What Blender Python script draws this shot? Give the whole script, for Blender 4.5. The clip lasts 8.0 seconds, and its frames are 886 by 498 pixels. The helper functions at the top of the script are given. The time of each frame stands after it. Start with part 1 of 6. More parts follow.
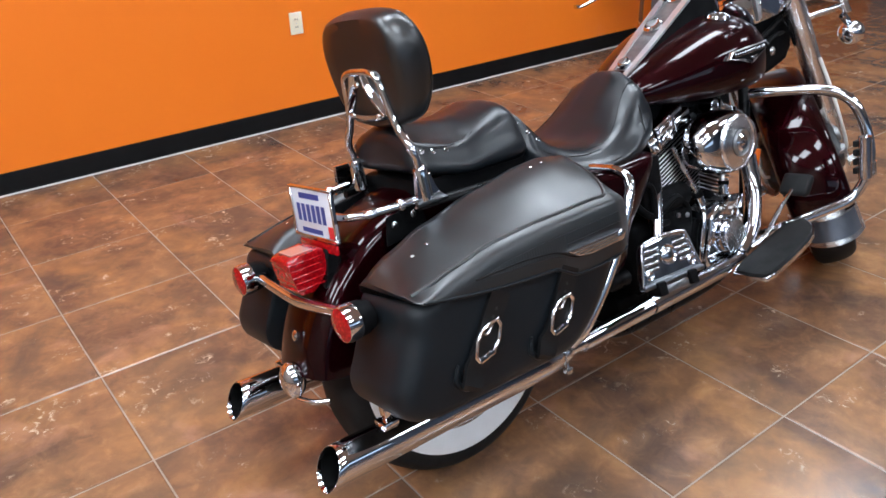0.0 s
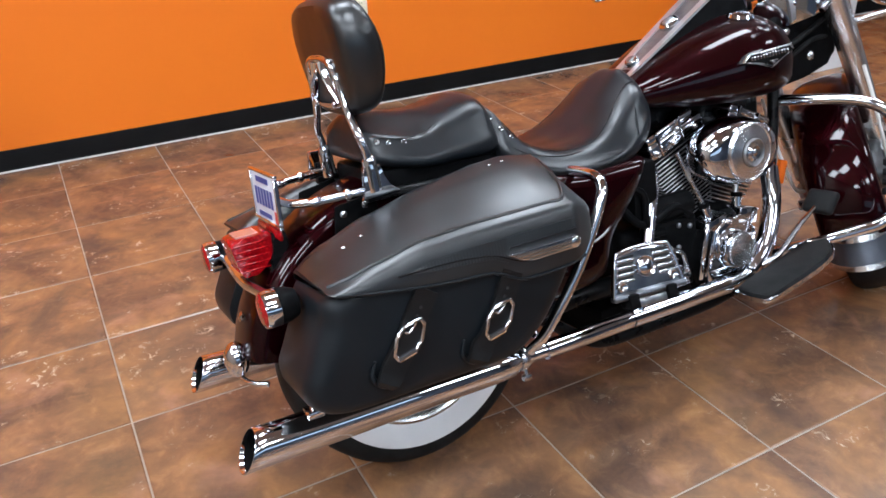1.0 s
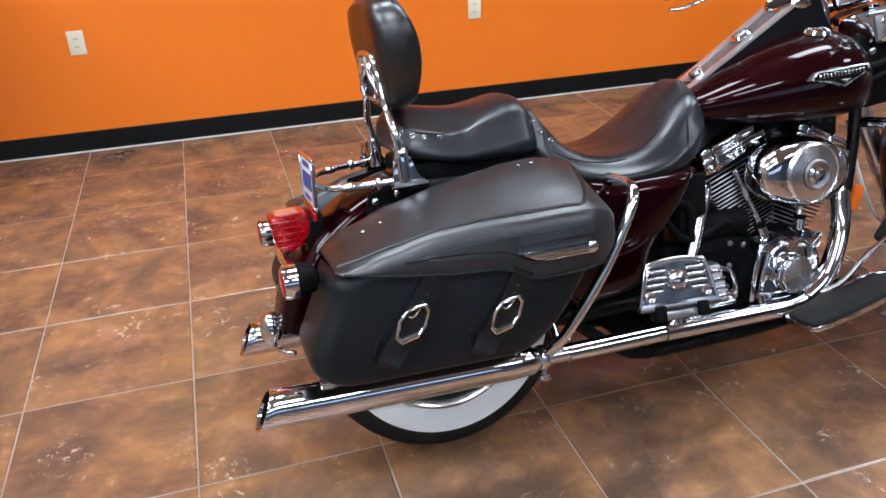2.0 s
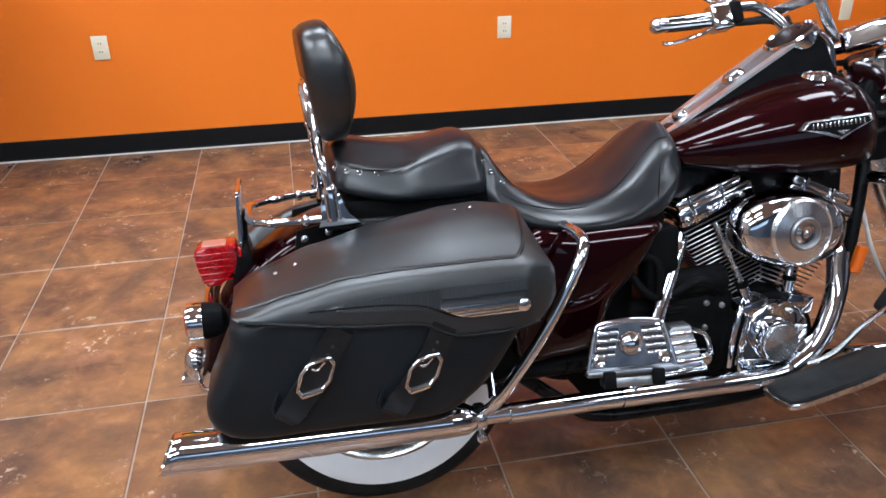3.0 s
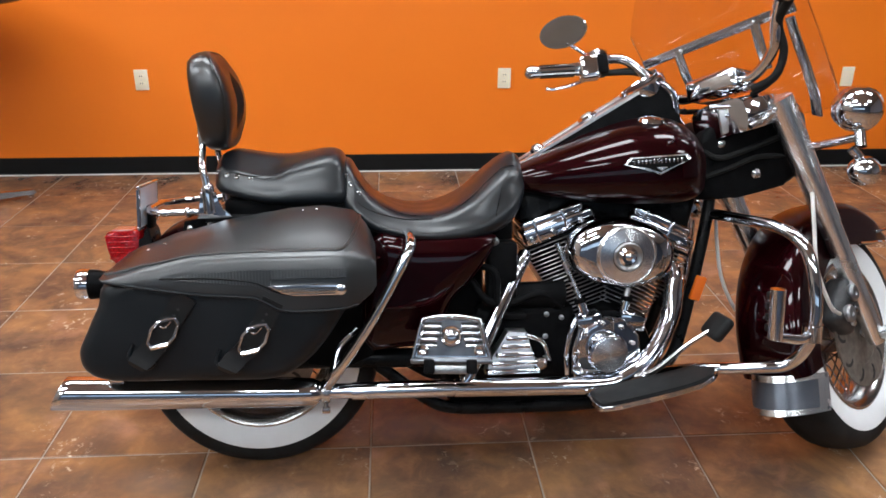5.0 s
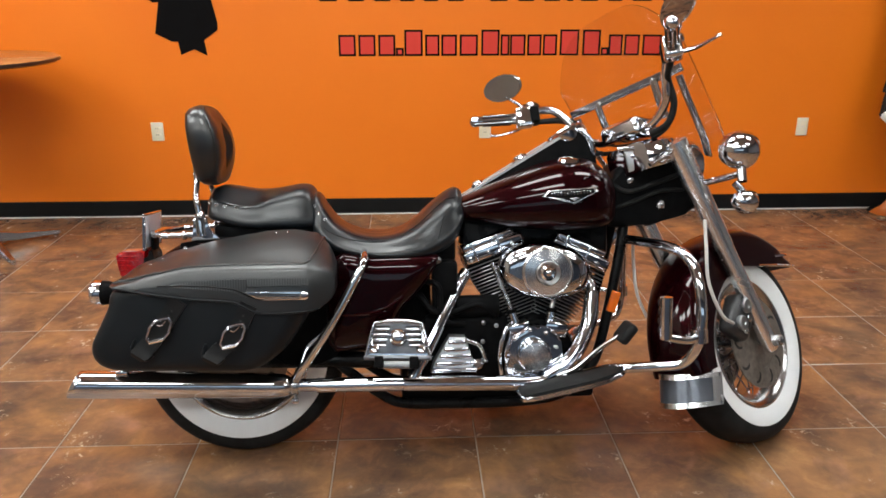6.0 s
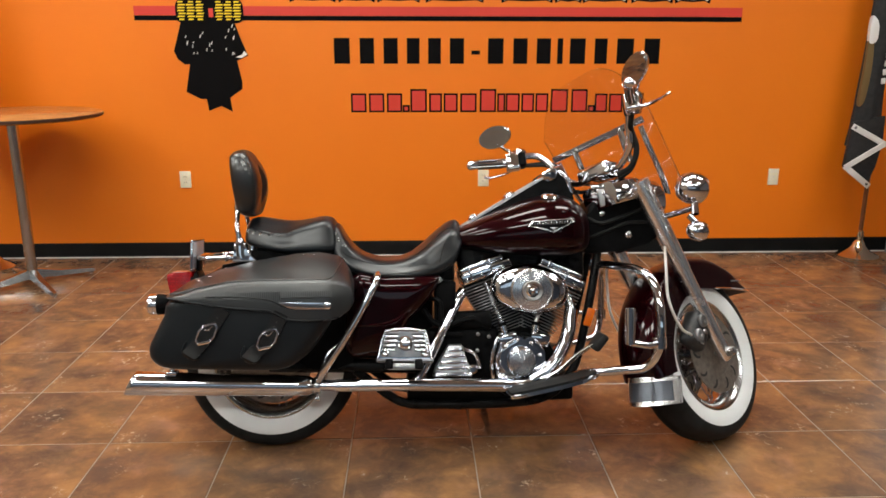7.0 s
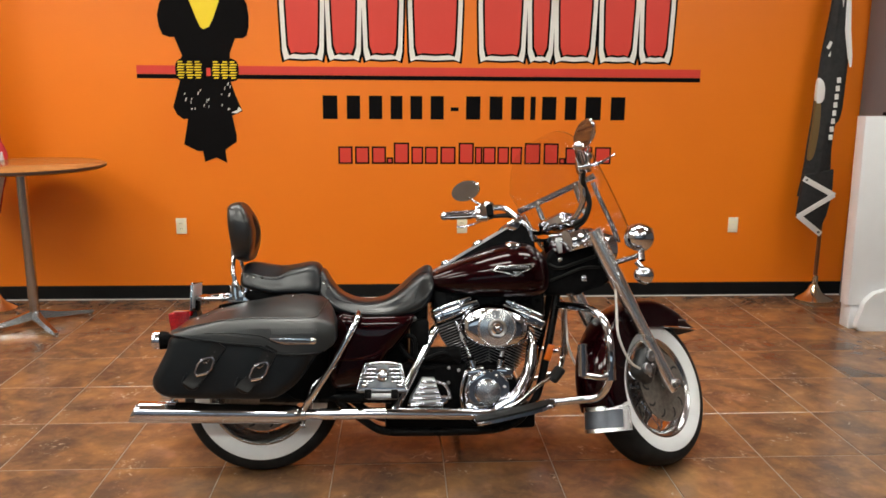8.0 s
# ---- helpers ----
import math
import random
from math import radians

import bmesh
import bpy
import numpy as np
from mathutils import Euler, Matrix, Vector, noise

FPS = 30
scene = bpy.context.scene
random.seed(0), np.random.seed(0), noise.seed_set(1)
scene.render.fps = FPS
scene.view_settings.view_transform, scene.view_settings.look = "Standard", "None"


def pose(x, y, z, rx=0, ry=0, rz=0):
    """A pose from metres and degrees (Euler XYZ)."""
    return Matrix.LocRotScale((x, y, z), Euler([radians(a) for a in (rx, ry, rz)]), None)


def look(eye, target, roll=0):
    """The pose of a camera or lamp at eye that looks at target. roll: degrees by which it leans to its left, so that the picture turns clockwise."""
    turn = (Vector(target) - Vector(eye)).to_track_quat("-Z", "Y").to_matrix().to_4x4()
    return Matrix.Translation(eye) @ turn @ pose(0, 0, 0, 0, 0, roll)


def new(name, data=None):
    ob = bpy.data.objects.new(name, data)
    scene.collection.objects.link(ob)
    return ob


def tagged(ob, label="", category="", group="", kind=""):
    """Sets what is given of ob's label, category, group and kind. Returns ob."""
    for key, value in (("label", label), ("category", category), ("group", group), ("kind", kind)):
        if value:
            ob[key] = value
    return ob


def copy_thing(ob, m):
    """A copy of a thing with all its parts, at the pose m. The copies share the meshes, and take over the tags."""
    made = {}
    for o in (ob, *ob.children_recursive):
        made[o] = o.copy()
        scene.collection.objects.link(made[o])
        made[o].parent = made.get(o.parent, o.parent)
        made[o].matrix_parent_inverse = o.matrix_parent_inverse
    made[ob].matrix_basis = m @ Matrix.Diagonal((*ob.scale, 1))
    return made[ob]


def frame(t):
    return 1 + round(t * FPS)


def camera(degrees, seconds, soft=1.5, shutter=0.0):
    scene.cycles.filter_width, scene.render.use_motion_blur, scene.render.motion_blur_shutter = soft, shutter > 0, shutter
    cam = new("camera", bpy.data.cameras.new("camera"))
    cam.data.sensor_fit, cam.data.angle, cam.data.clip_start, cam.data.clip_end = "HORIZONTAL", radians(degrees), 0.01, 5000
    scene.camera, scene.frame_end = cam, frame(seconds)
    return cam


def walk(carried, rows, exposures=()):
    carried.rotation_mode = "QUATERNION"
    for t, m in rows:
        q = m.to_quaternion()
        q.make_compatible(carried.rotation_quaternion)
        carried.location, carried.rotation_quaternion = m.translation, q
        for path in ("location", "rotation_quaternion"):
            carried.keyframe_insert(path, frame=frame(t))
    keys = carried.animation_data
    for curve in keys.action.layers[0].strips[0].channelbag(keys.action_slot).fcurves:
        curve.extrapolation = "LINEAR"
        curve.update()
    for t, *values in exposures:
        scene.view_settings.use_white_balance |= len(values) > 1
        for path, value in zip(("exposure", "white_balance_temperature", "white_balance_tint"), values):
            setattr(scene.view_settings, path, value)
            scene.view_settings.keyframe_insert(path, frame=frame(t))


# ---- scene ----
cam = camera(59.0, 8.0, soft=1.6)
PATH = [
    (0, (-1.686, -1.249, 1.382), (-0.633, 0.183, 0.465), -2.2),
    (0.5, (-1.514, -1.331, 1.363), (-0.561, 0.17, 0.448), -1.7),
    (1, (-1.388, -1.399, 1.372), (-0.573, 0.169, 0.435), -1.9),
    (1.2, (-1.342, -1.436, 1.378), (-0.603, 0.167, 0.437), -2.0),
    (2.3, (-1.122, -1.563, 1.377), (-0.675, 0.162, 0.468), -1.2),
    (2.5, (-1.055, -1.542, 1.372), (-0.638, 0.194, 0.472), -0.7),
    (3, (-0.892, -1.479, 1.383), (-0.547, 0.275, 0.485), -0.7),
    (3.5, (-0.741, -1.48, 1.387), (-0.487, 0.289, 0.49), -1.0),
    (4, (-0.548, -1.532, 1.388), (-0.398, 0.25, 0.494), -0.3),
    (4.5, (-0.435, -1.648, 1.387), (-0.312, 0.158, 0.537), 0.3),
    (4.7, (-0.411, -1.733, 1.388), (-0.283, 0.088, 0.57), 0.5),
    (5.8, (-0.259, -2.205, 1.447), (-0.158, -0.326, 0.769), 0.1),
    (6, (-0.209, -2.283, 1.455), (-0.126, -0.394, 0.805), 0.0),
    (6.5, (-0.193, -2.472, 1.475), (-0.12, -0.56, 0.895), -0.0),
    (7, (-0.22, -2.737, 1.477), (-0.143, -0.805, 0.965), 0.1),
    (7.5, (-0.222, -2.962, 1.518), (-0.13, -1.016, 1.068), 0.2),
    (8, (-0.175, -3.068, 1.555), (-0.069, -1.112, 1.153), 0.4),
]
walk(cam, [(t, look(eye, target, roll)) for t, eye, target, roll in PATH],
     exposures=[(0, .24, 6000, 10), (2.5, .2, 5950, 10), (4.5, .16, 6200, 10), (6, .02, 6850, 8), (7, -.08, 7250, 8), (8, -.15, 7400, 8)])

# ---- light ----
TILE = 0.46
WALL_Y, WALL_E, WALL_W, WALL_S, CEIL = 2.685, 6.7, -5.1, -6.6, 3.6
PIER_X = 3.228
scene.view_settings.exposure = 0.0
world = bpy.data.worlds.new("sky")
scene.world = world
world.use_nodes = True
wn = world.node_tree
sky = wn.nodes.new("ShaderNodeTexSky")
sky.sky_type, sky.sun_disc = "NISHITA", False
sky.sun_elevation, sky.sun_rotation = radians(38), radians(120)
wn.nodes["Background"].inputs["Strength"].default_value = 0.12
wn.links.new(sky.outputs[0], wn.nodes["Background"].inputs["Color"])


def area_lamp(name, m, sx, sy, watts, colour):
    data = bpy.data.lights.new(name, "AREA")
    data.shape, data.size, data.size_y, data.energy, data.color = "RECTANGLE", sx, sy, watts, colour
    ob = new(name, data)
    ob.matrix_world = m
    return ob


# added cool fill lamp, set in a made-up strip window behind the camera
area_lamp("south_fill", look((-1.0, WALL_S - 0.02, 2.2), (-1.0, 0, 2.2)), 6.8, 0.85, 6, (0.75, 0.9, 1.0))


# ---- materials ----
def mat(name, colour, rough=0.5, metal=0.0, spec=0.5, coat=0.0):
    m = bpy.data.materials.new(name)
    m.use_nodes = True
    b = m.node_tree.nodes["Principled BSDF"]
    b.inputs["Base Color"].default_value = (*colour, 1)
    b.inputs["Roughness"].default_value = rough
    b.inputs["Metallic"].default_value = metal
    b.inputs["Specular IOR Level"].default_value = spec
    if coat:
        b.inputs["Coat Weight"].default_value = coat
        b.inputs["Coat Roughness"].default_value = 0.03
    return m


def bsdf(m):
    return m.node_tree.nodes["Principled BSDF"]


def node(m, kind, **values):
    n = m.node_tree.nodes.new(kind)
    for key, value in values.items():
        n.inputs[key].default_value = value
    return n


def link(m, a, b):
    m.node_tree.links.new(a, b)


def coords(m, scale=1.0, random_shift=False):
    tc = m.node_tree.nodes.new("ShaderNodeTexCoord")
    mp = node(m, "ShaderNodeMapping")
    mp.inputs["Scale"].default_value = (scale, scale, scale)
    link(m, tc.outputs["Object"], mp.inputs["Vector"])
    if random_shift:
        info = m.node_tree.nodes.new("ShaderNodeObjectInfo")
        mul = m.node_tree.nodes.new("ShaderNodeVectorMath")
        mul.operation = "SCALE"
        mul.inputs[0].default_value = (37.0, 53.0, 19.0)
        link(m, info.outputs["Random"], mul.inputs["Scale"])
        link(m, mul.outputs[0], mp.inputs["Location"])
    return mp.outputs["Vector"]


def ramp(m, source, stops):
    r = m.node_tree.nodes.new("ShaderNodeValToRGB")
    el = r.color_ramp.elements
    while len(el) < len(stops):
        el.new(0.5)
    for e, (p, c) in zip(el, stops):
        e.position, e.color = p, (*c, 1)
    link(m, source, r.inputs["Fac"])
    return r.outputs["Color"]


def noise_tex(m, vec, scale, detail=4.0, rough=0.55, distort=0.0):
    n = node(m, "ShaderNodeTexNoise", Scale=scale, Detail=detail, Roughness=rough, Distortion=distort)
    link(m, vec, n.inputs["Vector"])
    return n.outputs["Fac"]


def bump(m, height, strength, distance=0.002):
    b = node(m, "ShaderNodeBump", Strength=strength, Distance=distance)
    link(m, height, b.inputs["Height"])
    link(m, b.outputs["Normal"], bsdf(m).inputs["Normal"])


def grained(m, scale, low, high, bump_strength, bump_scale, distance=0.002, rough_span=None):
    """Two scales of variation: blotches in colour and fine relief."""
    v = coords(m)
    f = noise_tex(m, v, scale, 5)
    link(m, ramp(m, f, [(0.3, low), (0.7, high)]), bsdf(m).inputs["Base Color"])
    g = noise_tex(m, v, bump_scale, 4)
    if bump_strength:
        bump(m, g, bump_strength, distance)
    if rough_span:
        mr = node(m, "ShaderNodeMapRange")
        mr.inputs["From Min"].default_value, mr.inputs["From Max"].default_value = 0.3, 0.7
        mr.inputs["To Min"].default_value, mr.inputs["To Max"].default_value = rough_span
        link(m, f, mr.inputs["Value"])
        link(m, mr.outputs["Result"], bsdf(m).inputs["Roughness"])
    return m


ORANGE = grained(mat("orange_paint", (0.8, 0.2, 0.015), 0.42), 1.3, (0.8, 0.178, 0.008), (0.84, 0.198, 0.01), 0.12, 240, 0.001)
GREY_WALL = grained(mat("grey_paint", (0.2, 0.2, 0.22), 0.5), 2, (0.17, 0.17, 0.19), (0.2, 0.2, 0.22), 0.1, 240, 0.001)
WHITE_WALL = grained(mat("white_paint", (0.75, 0.74, 0.72), 0.6), 2, (0.7, 0.69, 0.67), (0.77, 0.76, 0.74), 0.1, 200, 0.001)
# slate and taupe of unseen walls, picked for what leather and chrome reflect
DARK_WALL = grained(mat("slate_reflection_tone", (0.05, 0.065, 0.09), 0.6), 2, (0.045, 0.062, 0.09), (0.06, 0.08, 0.115), 0.1, 200, 0.001)
TAUPE_WALL = grained(mat("taupe_bounce_tone", (0.24, 0.2, 0.17), 0.6), 2, (0.21, 0.175, 0.145), (0.26, 0.22, 0.185), 0.1, 200, 0.001)
FIN = grained(mat("finned_alloy", (0.5, 0.5, 0.51), 0.3, 0.95), 40, (0.42, 0.42, 0.43), (0.62, 0.62, 0.63), 0.1, 300, 0.0005)
RUBBER_BASE = grained(mat("black_vinyl", (0.005, 0.005, 0.0055), 0.5, spec=0.15), 6, (0.003, 0.003, 0.0032), (0.006, 0.006, 0.0063), 0.1, 90, 0.001)
GROUT = grained(mat("grout", (0.32, 0.25, 0.19), 0.8), 9, (0.23, 0.175, 0.135), (0.34, 0.265, 0.205), 0.3, 300, 0.001)
CEILING = grained(mat("ceiling_tile", (0.78, 0.77, 0.75), 0.9), 40, (0.5, 0.5, 0.5), (0.58, 0.58, 0.58), 0.4, 160, 0.002)
CHROME = grained(mat("chrome", (0.78, 0.79, 0.81), 0.06, 1.0), 14, (0.62, 0.64, 0.68), (0.7, 0.72, 0.76), 0.0, 60, rough_span=(0.03, 0.08))
STEEL = grained(mat("polished_alloy", (0.6, 0.61, 0.62), 0.25, 1.0), 30, (0.52, 0.53, 0.54), (0.66, 0.67, 0.68), 0.0, 200, rough_span=(0.2, 0.32))
FORK_ALLOY = grained(mat("fork_alloy", (0.72, 0.73, 0.74), 0.3, 1.0), 8, (0.82, 0.83, 0.84), (0.85, 0.86, 0.87), 0.0, 200, rough_span=(0.25, 0.28))
SATIN_CHROME = grained(mat("satin_chrome", (0.8, 0.81, 0.82), 0.38, 1.0), 30, (0.76, 0.77, 0.78), (0.84, 0.85, 0.86), 0.0, 200, rough_span=(0.34, 0.42))
DULL = grained(mat("dull_alloy", (0.35, 0.36, 0.37), 0.4, 1.0), 40, (0.27, 0.28, 0.29), (0.42, 0.43, 0.44), 0.1, 300, 0.0005, rough_span=(0.3, 0.48))
LEATHER = grained(mat("black_leather", (0.005, 0.005, 0.0055), 0.36, spec=0.9), 18, (0.003, 0.003, 0.0033), (0.006, 0.006, 0.0065), 0.12, 300, 0.0006, rough_span=(0.28, 0.36))
# one bag leather in two copies: low gloss dims the body
BAG_LEATHER = grained(mat("dulled_worn_leather", (0.005, 0.006, 0.008), 0.46, spec=0.24), 9, (0.004, 0.0055, 0.0072), (0.007, 0.0095, 0.012), 0.18, 220, 0.0008, rough_span=(0.38, 0.48))
# the lid's copy has more gloss, to stand in for light from above
LID_LEATHER = grained(mat("glossed_lid_leather", (0.006, 0.006, 0.0058), 0.42, spec=0.85), 7, (0.004, 0.0052, 0.0062), (0.007, 0.0092, 0.0108), 0.16, 300, 0.0007, rough_span=(0.3, 0.42))
SEAT_LEATHER = grained(mat("seat_leather", (0.006, 0.006, 0.0066), 0.4, spec=0.55), 16, (0.004, 0.0054, 0.0074), (0.007, 0.0092, 0.012), 0.14, 420, 0.0006, rough_span=(0.28, 0.38))
SPUN = mat("spun_alloy", (0.84, 0.86, 0.88), 0.26, 1.0)
bsdf(SPUN).inputs["Anisotropic Rotation"].default_value = 0.25
bsdf(SPUN).inputs["Anisotropic"].default_value = 0.8
_t = SPUN.node_tree.nodes.new("ShaderNodeTangent")
_t.direction_type, _t.axis = "RADIAL", "Y"
link(SPUN, _t.outputs["Tangent"], bsdf(SPUN).inputs["Tangent"])
STRAP = grained(mat("scuffed_strap_leather", (0.006, 0.006, 0.0065), 0.5, spec=0.28), 60, (0.004, 0.004, 0.0044), (0.008, 0.008, 0.0085), 0.2, 300, 0.0008, rough_span=(0.36, 0.52))
MAROON = mat("maroon_lacquer", (0.035, 0.002, 0.004), 0.3, 0.5, 0.0, 0.55)
BLACK = grained(mat("black_enamel", (0.006, 0.006, 0.0065), 0.26, spec=0.12), 20, (0.004, 0.004, 0.0045), (0.008, 0.008, 0.0085), 0.1, 160, 0.0006, rough_span=(0.22, 0.4))
SATIN = grained(mat("black_wrinkle_paint", (0.006, 0.006, 0.0065), 0.42, spec=0.025), 30, (0.004, 0.004, 0.0044), (0.008, 0.008, 0.0085), 0.15, 300, 0.0006)
RUBBER = grained(mat("rubber", (0.012, 0.012, 0.0125), 0.62, spec=0.13), 16, (0.008, 0.008, 0.0085), (0.018, 0.018, 0.018), 0.3, 260, 0.001)
WHITE_RUBBER = grained(mat("white_rubber", (0.8, 0.82, 0.82), 0.45), 10, (0.77, 0.79, 0.8), (0.84, 0.86, 0.87), 0.1, 200, 0.0006)
RED_LENS = mat("red_lens", (0.3, 0.002, 0.006), 0.14, 0, 0.4, 0.35)
# lens sparkle painted in: brighter red cell centres on deeper red
_f = node(RED_LENS, "ShaderNodeTexVoronoi", Scale=140.0)
link(RED_LENS, coords(RED_LENS), _f.inputs["Vector"])
link(RED_LENS, ramp(RED_LENS, _f.outputs["Distance"], [(0.1, (0.5, 0.008, 0.01)), (0.55, (0.26, 0.001, 0.004))]), bsdf(RED_LENS).inputs["Base Color"])
CLEAR_LENS = mat("clear_lens", (0.42, 0.2, 0.17), 0.12, 0, 0.5, 0.6)
AMBER = mat("amber_reflector", (0.85, 0.16, 0.01), 0.25, 0, 0.6, 0.6)
PLATE = grained(mat("plate_enamel", (0.66, 0.7, 0.76), 0.35), 12, (0.6, 0.65, 0.72), (0.72, 0.75, 0.8), 0.1, 80, 0.0005)
PLATE_BLUE = mat("blue_ink", (0.03, 0.05, 0.25), 0.5)
RED_FILM = mat("red_film", (0.62, 0.03, 0.03), 0.4)
OUTLET = mat("ivory_plastic", (0.8, 0.74, 0.56), 0.35)
# flat near-black for the inside of the muffler outlets
BORE_BLACK = mat("bore_black", (0.004, 0.004, 0.004), 0.85, spec=0.05)
# dark inlays carry the shade of slots, holes and grooves that aren't cut
DARK_SLOT = mat("dark_slot", (0.02, 0.02, 0.02), 0.6)
WALL_RED = mat("red_vinyl", (0.66, 0.045, 0.03), 0.45)
WALL_BLACK = mat("black_vinyl_film", (0.004, 0.0036, 0.004), 0.7, spec=0.06)
WALL_WHITE = mat("white_vinyl_film", (0.8, 0.78, 0.74), 0.45)
WALL_YELLOW = mat("yellow_vinyl_film", (0.85, 0.62, 0.02), 0.5)
WOOD = mat("table_wood", (0.4, 0.17, 0.05), 0.16)
_v = coords(WOOD)
_n = node(WOOD, "ShaderNodeTexNoise", Scale=5.0, Detail=6.0, Distortion=1.5)
_s = node(WOOD, "ShaderNodeMapping")
_s.inputs["Scale"].default_value = (1.2, 14, 1.2)
link(WOOD, _v, _s.inputs["Vector"])
link(WOOD, _s.outputs["Vector"], _n.inputs["Vector"])
link(WOOD, ramp(WOOD, _n.outputs["Fac"], [(0.3, (0.3, 0.12, 0.035)), (0.7, (0.52, 0.25, 0.09))]), bsdf(WOOD).inputs["Base Color"])
DARK_EDGE = mat("dark_edge_band", (0.05, 0.02, 0.012), 0.4)
POLE_WOOD = grained(mat("pole_wood", (0.16, 0.05, 0.02), 0.35), 20, (0.1, 0.032, 0.014), (0.2, 0.07, 0.03), 0.1, 90, 0.0006)
BRASS = mat("polished_brass", (0.86, 0.8, 0.62), 0.14, 1.0)
FLAG_BLACK = grained(mat("black_cloth", (0.012, 0.012, 0.013), 0.8), 30, (0.009, 0.009, 0.01), (0.02, 0.02, 0.021), 0.4, 700, 0.0008)
FLAG_WHITE = mat("white_cloth", (0.74, 0.73, 0.72), 0.8)
FLAG_TAN = mat("tan_print", (0.16, 0.1, 0.035), 0.8)
FLAG_RED = mat("red_cloth", (0.45, 0.02, 0.03), 0.8)
WHITE_PANEL = grained(mat("white_laminate", (0.76, 0.77, 0.79), 0.3), 3, (0.73, 0.74, 0.76), (0.79, 0.8, 0.82), 0.03, 60, 0.0005)
GLASS = mat("clear_acrylic", (0.93, 0.87, 0.83), 0.02)
bsdf(GLASS).inputs["Transmission Weight"].default_value = 1.0
bsdf(GLASS).inputs["IOR"].default_value = 1.35
PANE = mat("window_glass", (1, 1, 1), 0.0)
bsdf(PANE).inputs["Transmission Weight"].default_value = 1.0
bsdf(PANE).inputs["IOR"].default_value = 1.05
MIRROR = mat("mirror_glass", (0.55, 0.55, 0.56), 0.02, 1.0)
GLOW = mat("light_diffuser", (0.9, 0.9, 0.9), 0.5)
bsdf(GLOW).inputs["Emission Color"].default_value = (0.9, 0.96, 1.0, 1)
bsdf(GLOW).inputs["Emission Strength"].default_value = 23.5
SMOKED = grained(mat("dark_plated_alloy", (0.16, 0.17, 0.19), 0.3, 1.0), 30, (0.12, 0.13, 0.15), (0.2, 0.21, 0.23), 0.1, 200, 0.0005)
BRUSHED = grained(mat("brushed_steel", (0.5, 0.5, 0.5), 0.24, 1.0), 3, (0.46, 0.46, 0.46), (0.52, 0.52, 0.52), 0.04, 300, 0.0004, rough_span=(0.2, 0.26))
FLAG_BLUE = mat("pale_cloth", (0.55, 0.5, 0.52), 0.8)
FLAP = grained(mat("flap_enamel", (0.1, 0.11, 0.13), 0.3, 0.6), 12, (0.085, 0.095, 0.115), (0.13, 0.14, 0.165), 0.05, 200, 0.0005)
CAST = grained(mat("cast_caliper", (0.05, 0.05, 0.052), 0.4, 0.6), 30, (0.035, 0.035, 0.037), (0.075, 0.075, 0.078), 0.2, 160, 0.0008)
DISC = grained(mat("worn_disc_steel", (0.34, 0.3, 0.27), 0.5, 0.7), 50, (0.17, 0.15, 0.132), (0.28, 0.25, 0.22), 0.1, 300, 0.0004)
CAULK = mat("pale_caulk", (0.62, 0.6, 0.58), 0.5)
CABLE = mat("clear_hose", (0.6, 0.58, 0.55), 0.35)

# lacquer with fine metal flake
bsdf(MAROON).inputs["Coat Roughness"].default_value = 0.06
_v = coords(MAROON)
link(MAROON, ramp(MAROON, noise_tex(MAROON, _v, 900, 2), [(0.35, (0.006, 0.0004, 0.001)), (0.75, (0.021, 0.001, 0.0025))]), bsdf(MAROON).inputs["Base Color"])

# slate-look glazed floor tile: brown clouds, rust and ochre veins, each tile shifted
TILE_MAT = mat("slate_tile", (0.2, 0.1, 0.05), 0.25)
_v = coords(TILE_MAT, 1.0, True)
_big = noise_tex(TILE_MAT, _v, 3.2, 5, 0.55, 0.5)
_fine = noise_tex(TILE_MAT, _v, 13, 8, 0.68, 0.5)
_c1 = ramp(TILE_MAT, _big, [(0.28, (0.085, 0.055, 0.043)), (0.42, (0.15, 0.08, 0.05)), (0.54, (0.28, 0.14, 0.068)), (0.7, (0.4, 0.205, 0.092))])
_c2 = ramp(TILE_MAT, _fine, [(0.33, (0.09, 0.057, 0.045)), (0.5, (0.2, 0.105, 0.06)), (0.62, (0.36, 0.19, 0.09)), (0.78, (0.55, 0.38, 0.25))])


def tile_blend(share, below, above):
    """Mix two colours on the tiles by a fixed share or by a mask."""
    n = TILE_MAT.node_tree.nodes.new("ShaderNodeMix")
    n.data_type = "RGBA"
    if isinstance(share, float):
        n.inputs[0].default_value = share
    else:
        link(TILE_MAT, share, n.inputs[0])
    for slot, c in ((6, below), (7, above)):
        if isinstance(c, tuple):
            n.inputs[slot].default_value = (*c, 1)
        else:
            link(TILE_MAT, c, n.inputs[slot])
    return n.outputs[2]


def tile_patches(scale, distort, low, high):
    return ramp(TILE_MAT, noise_tex(TILE_MAT, _v, scale, 6, 0.56, distort), [(low, (0, 0, 0)), (high, (0.75, 0.75, 0.75))])


_base = tile_blend(0.36, _c1, _c2)
_base = tile_blend(tile_patches(3.4, 0.5, 0.5, 0.74), _base, (0.44, 0.215, 0.08))
_base = tile_blend(tile_patches(5.2, 0.4, 0.58, 0.78), _base, (0.42, 0.215, 0.14))
_base = tile_blend(tile_patches(2.7, 0.5, 0.5, 0.68), _base, (0.085, 0.062, 0.05))
_fl = ramp(TILE_MAT, noise_tex(TILE_MAT, _v, 34, 4, 0.7, 0.8), [(0.56, (0, 0, 0)), (0.68, (1, 1, 1))])
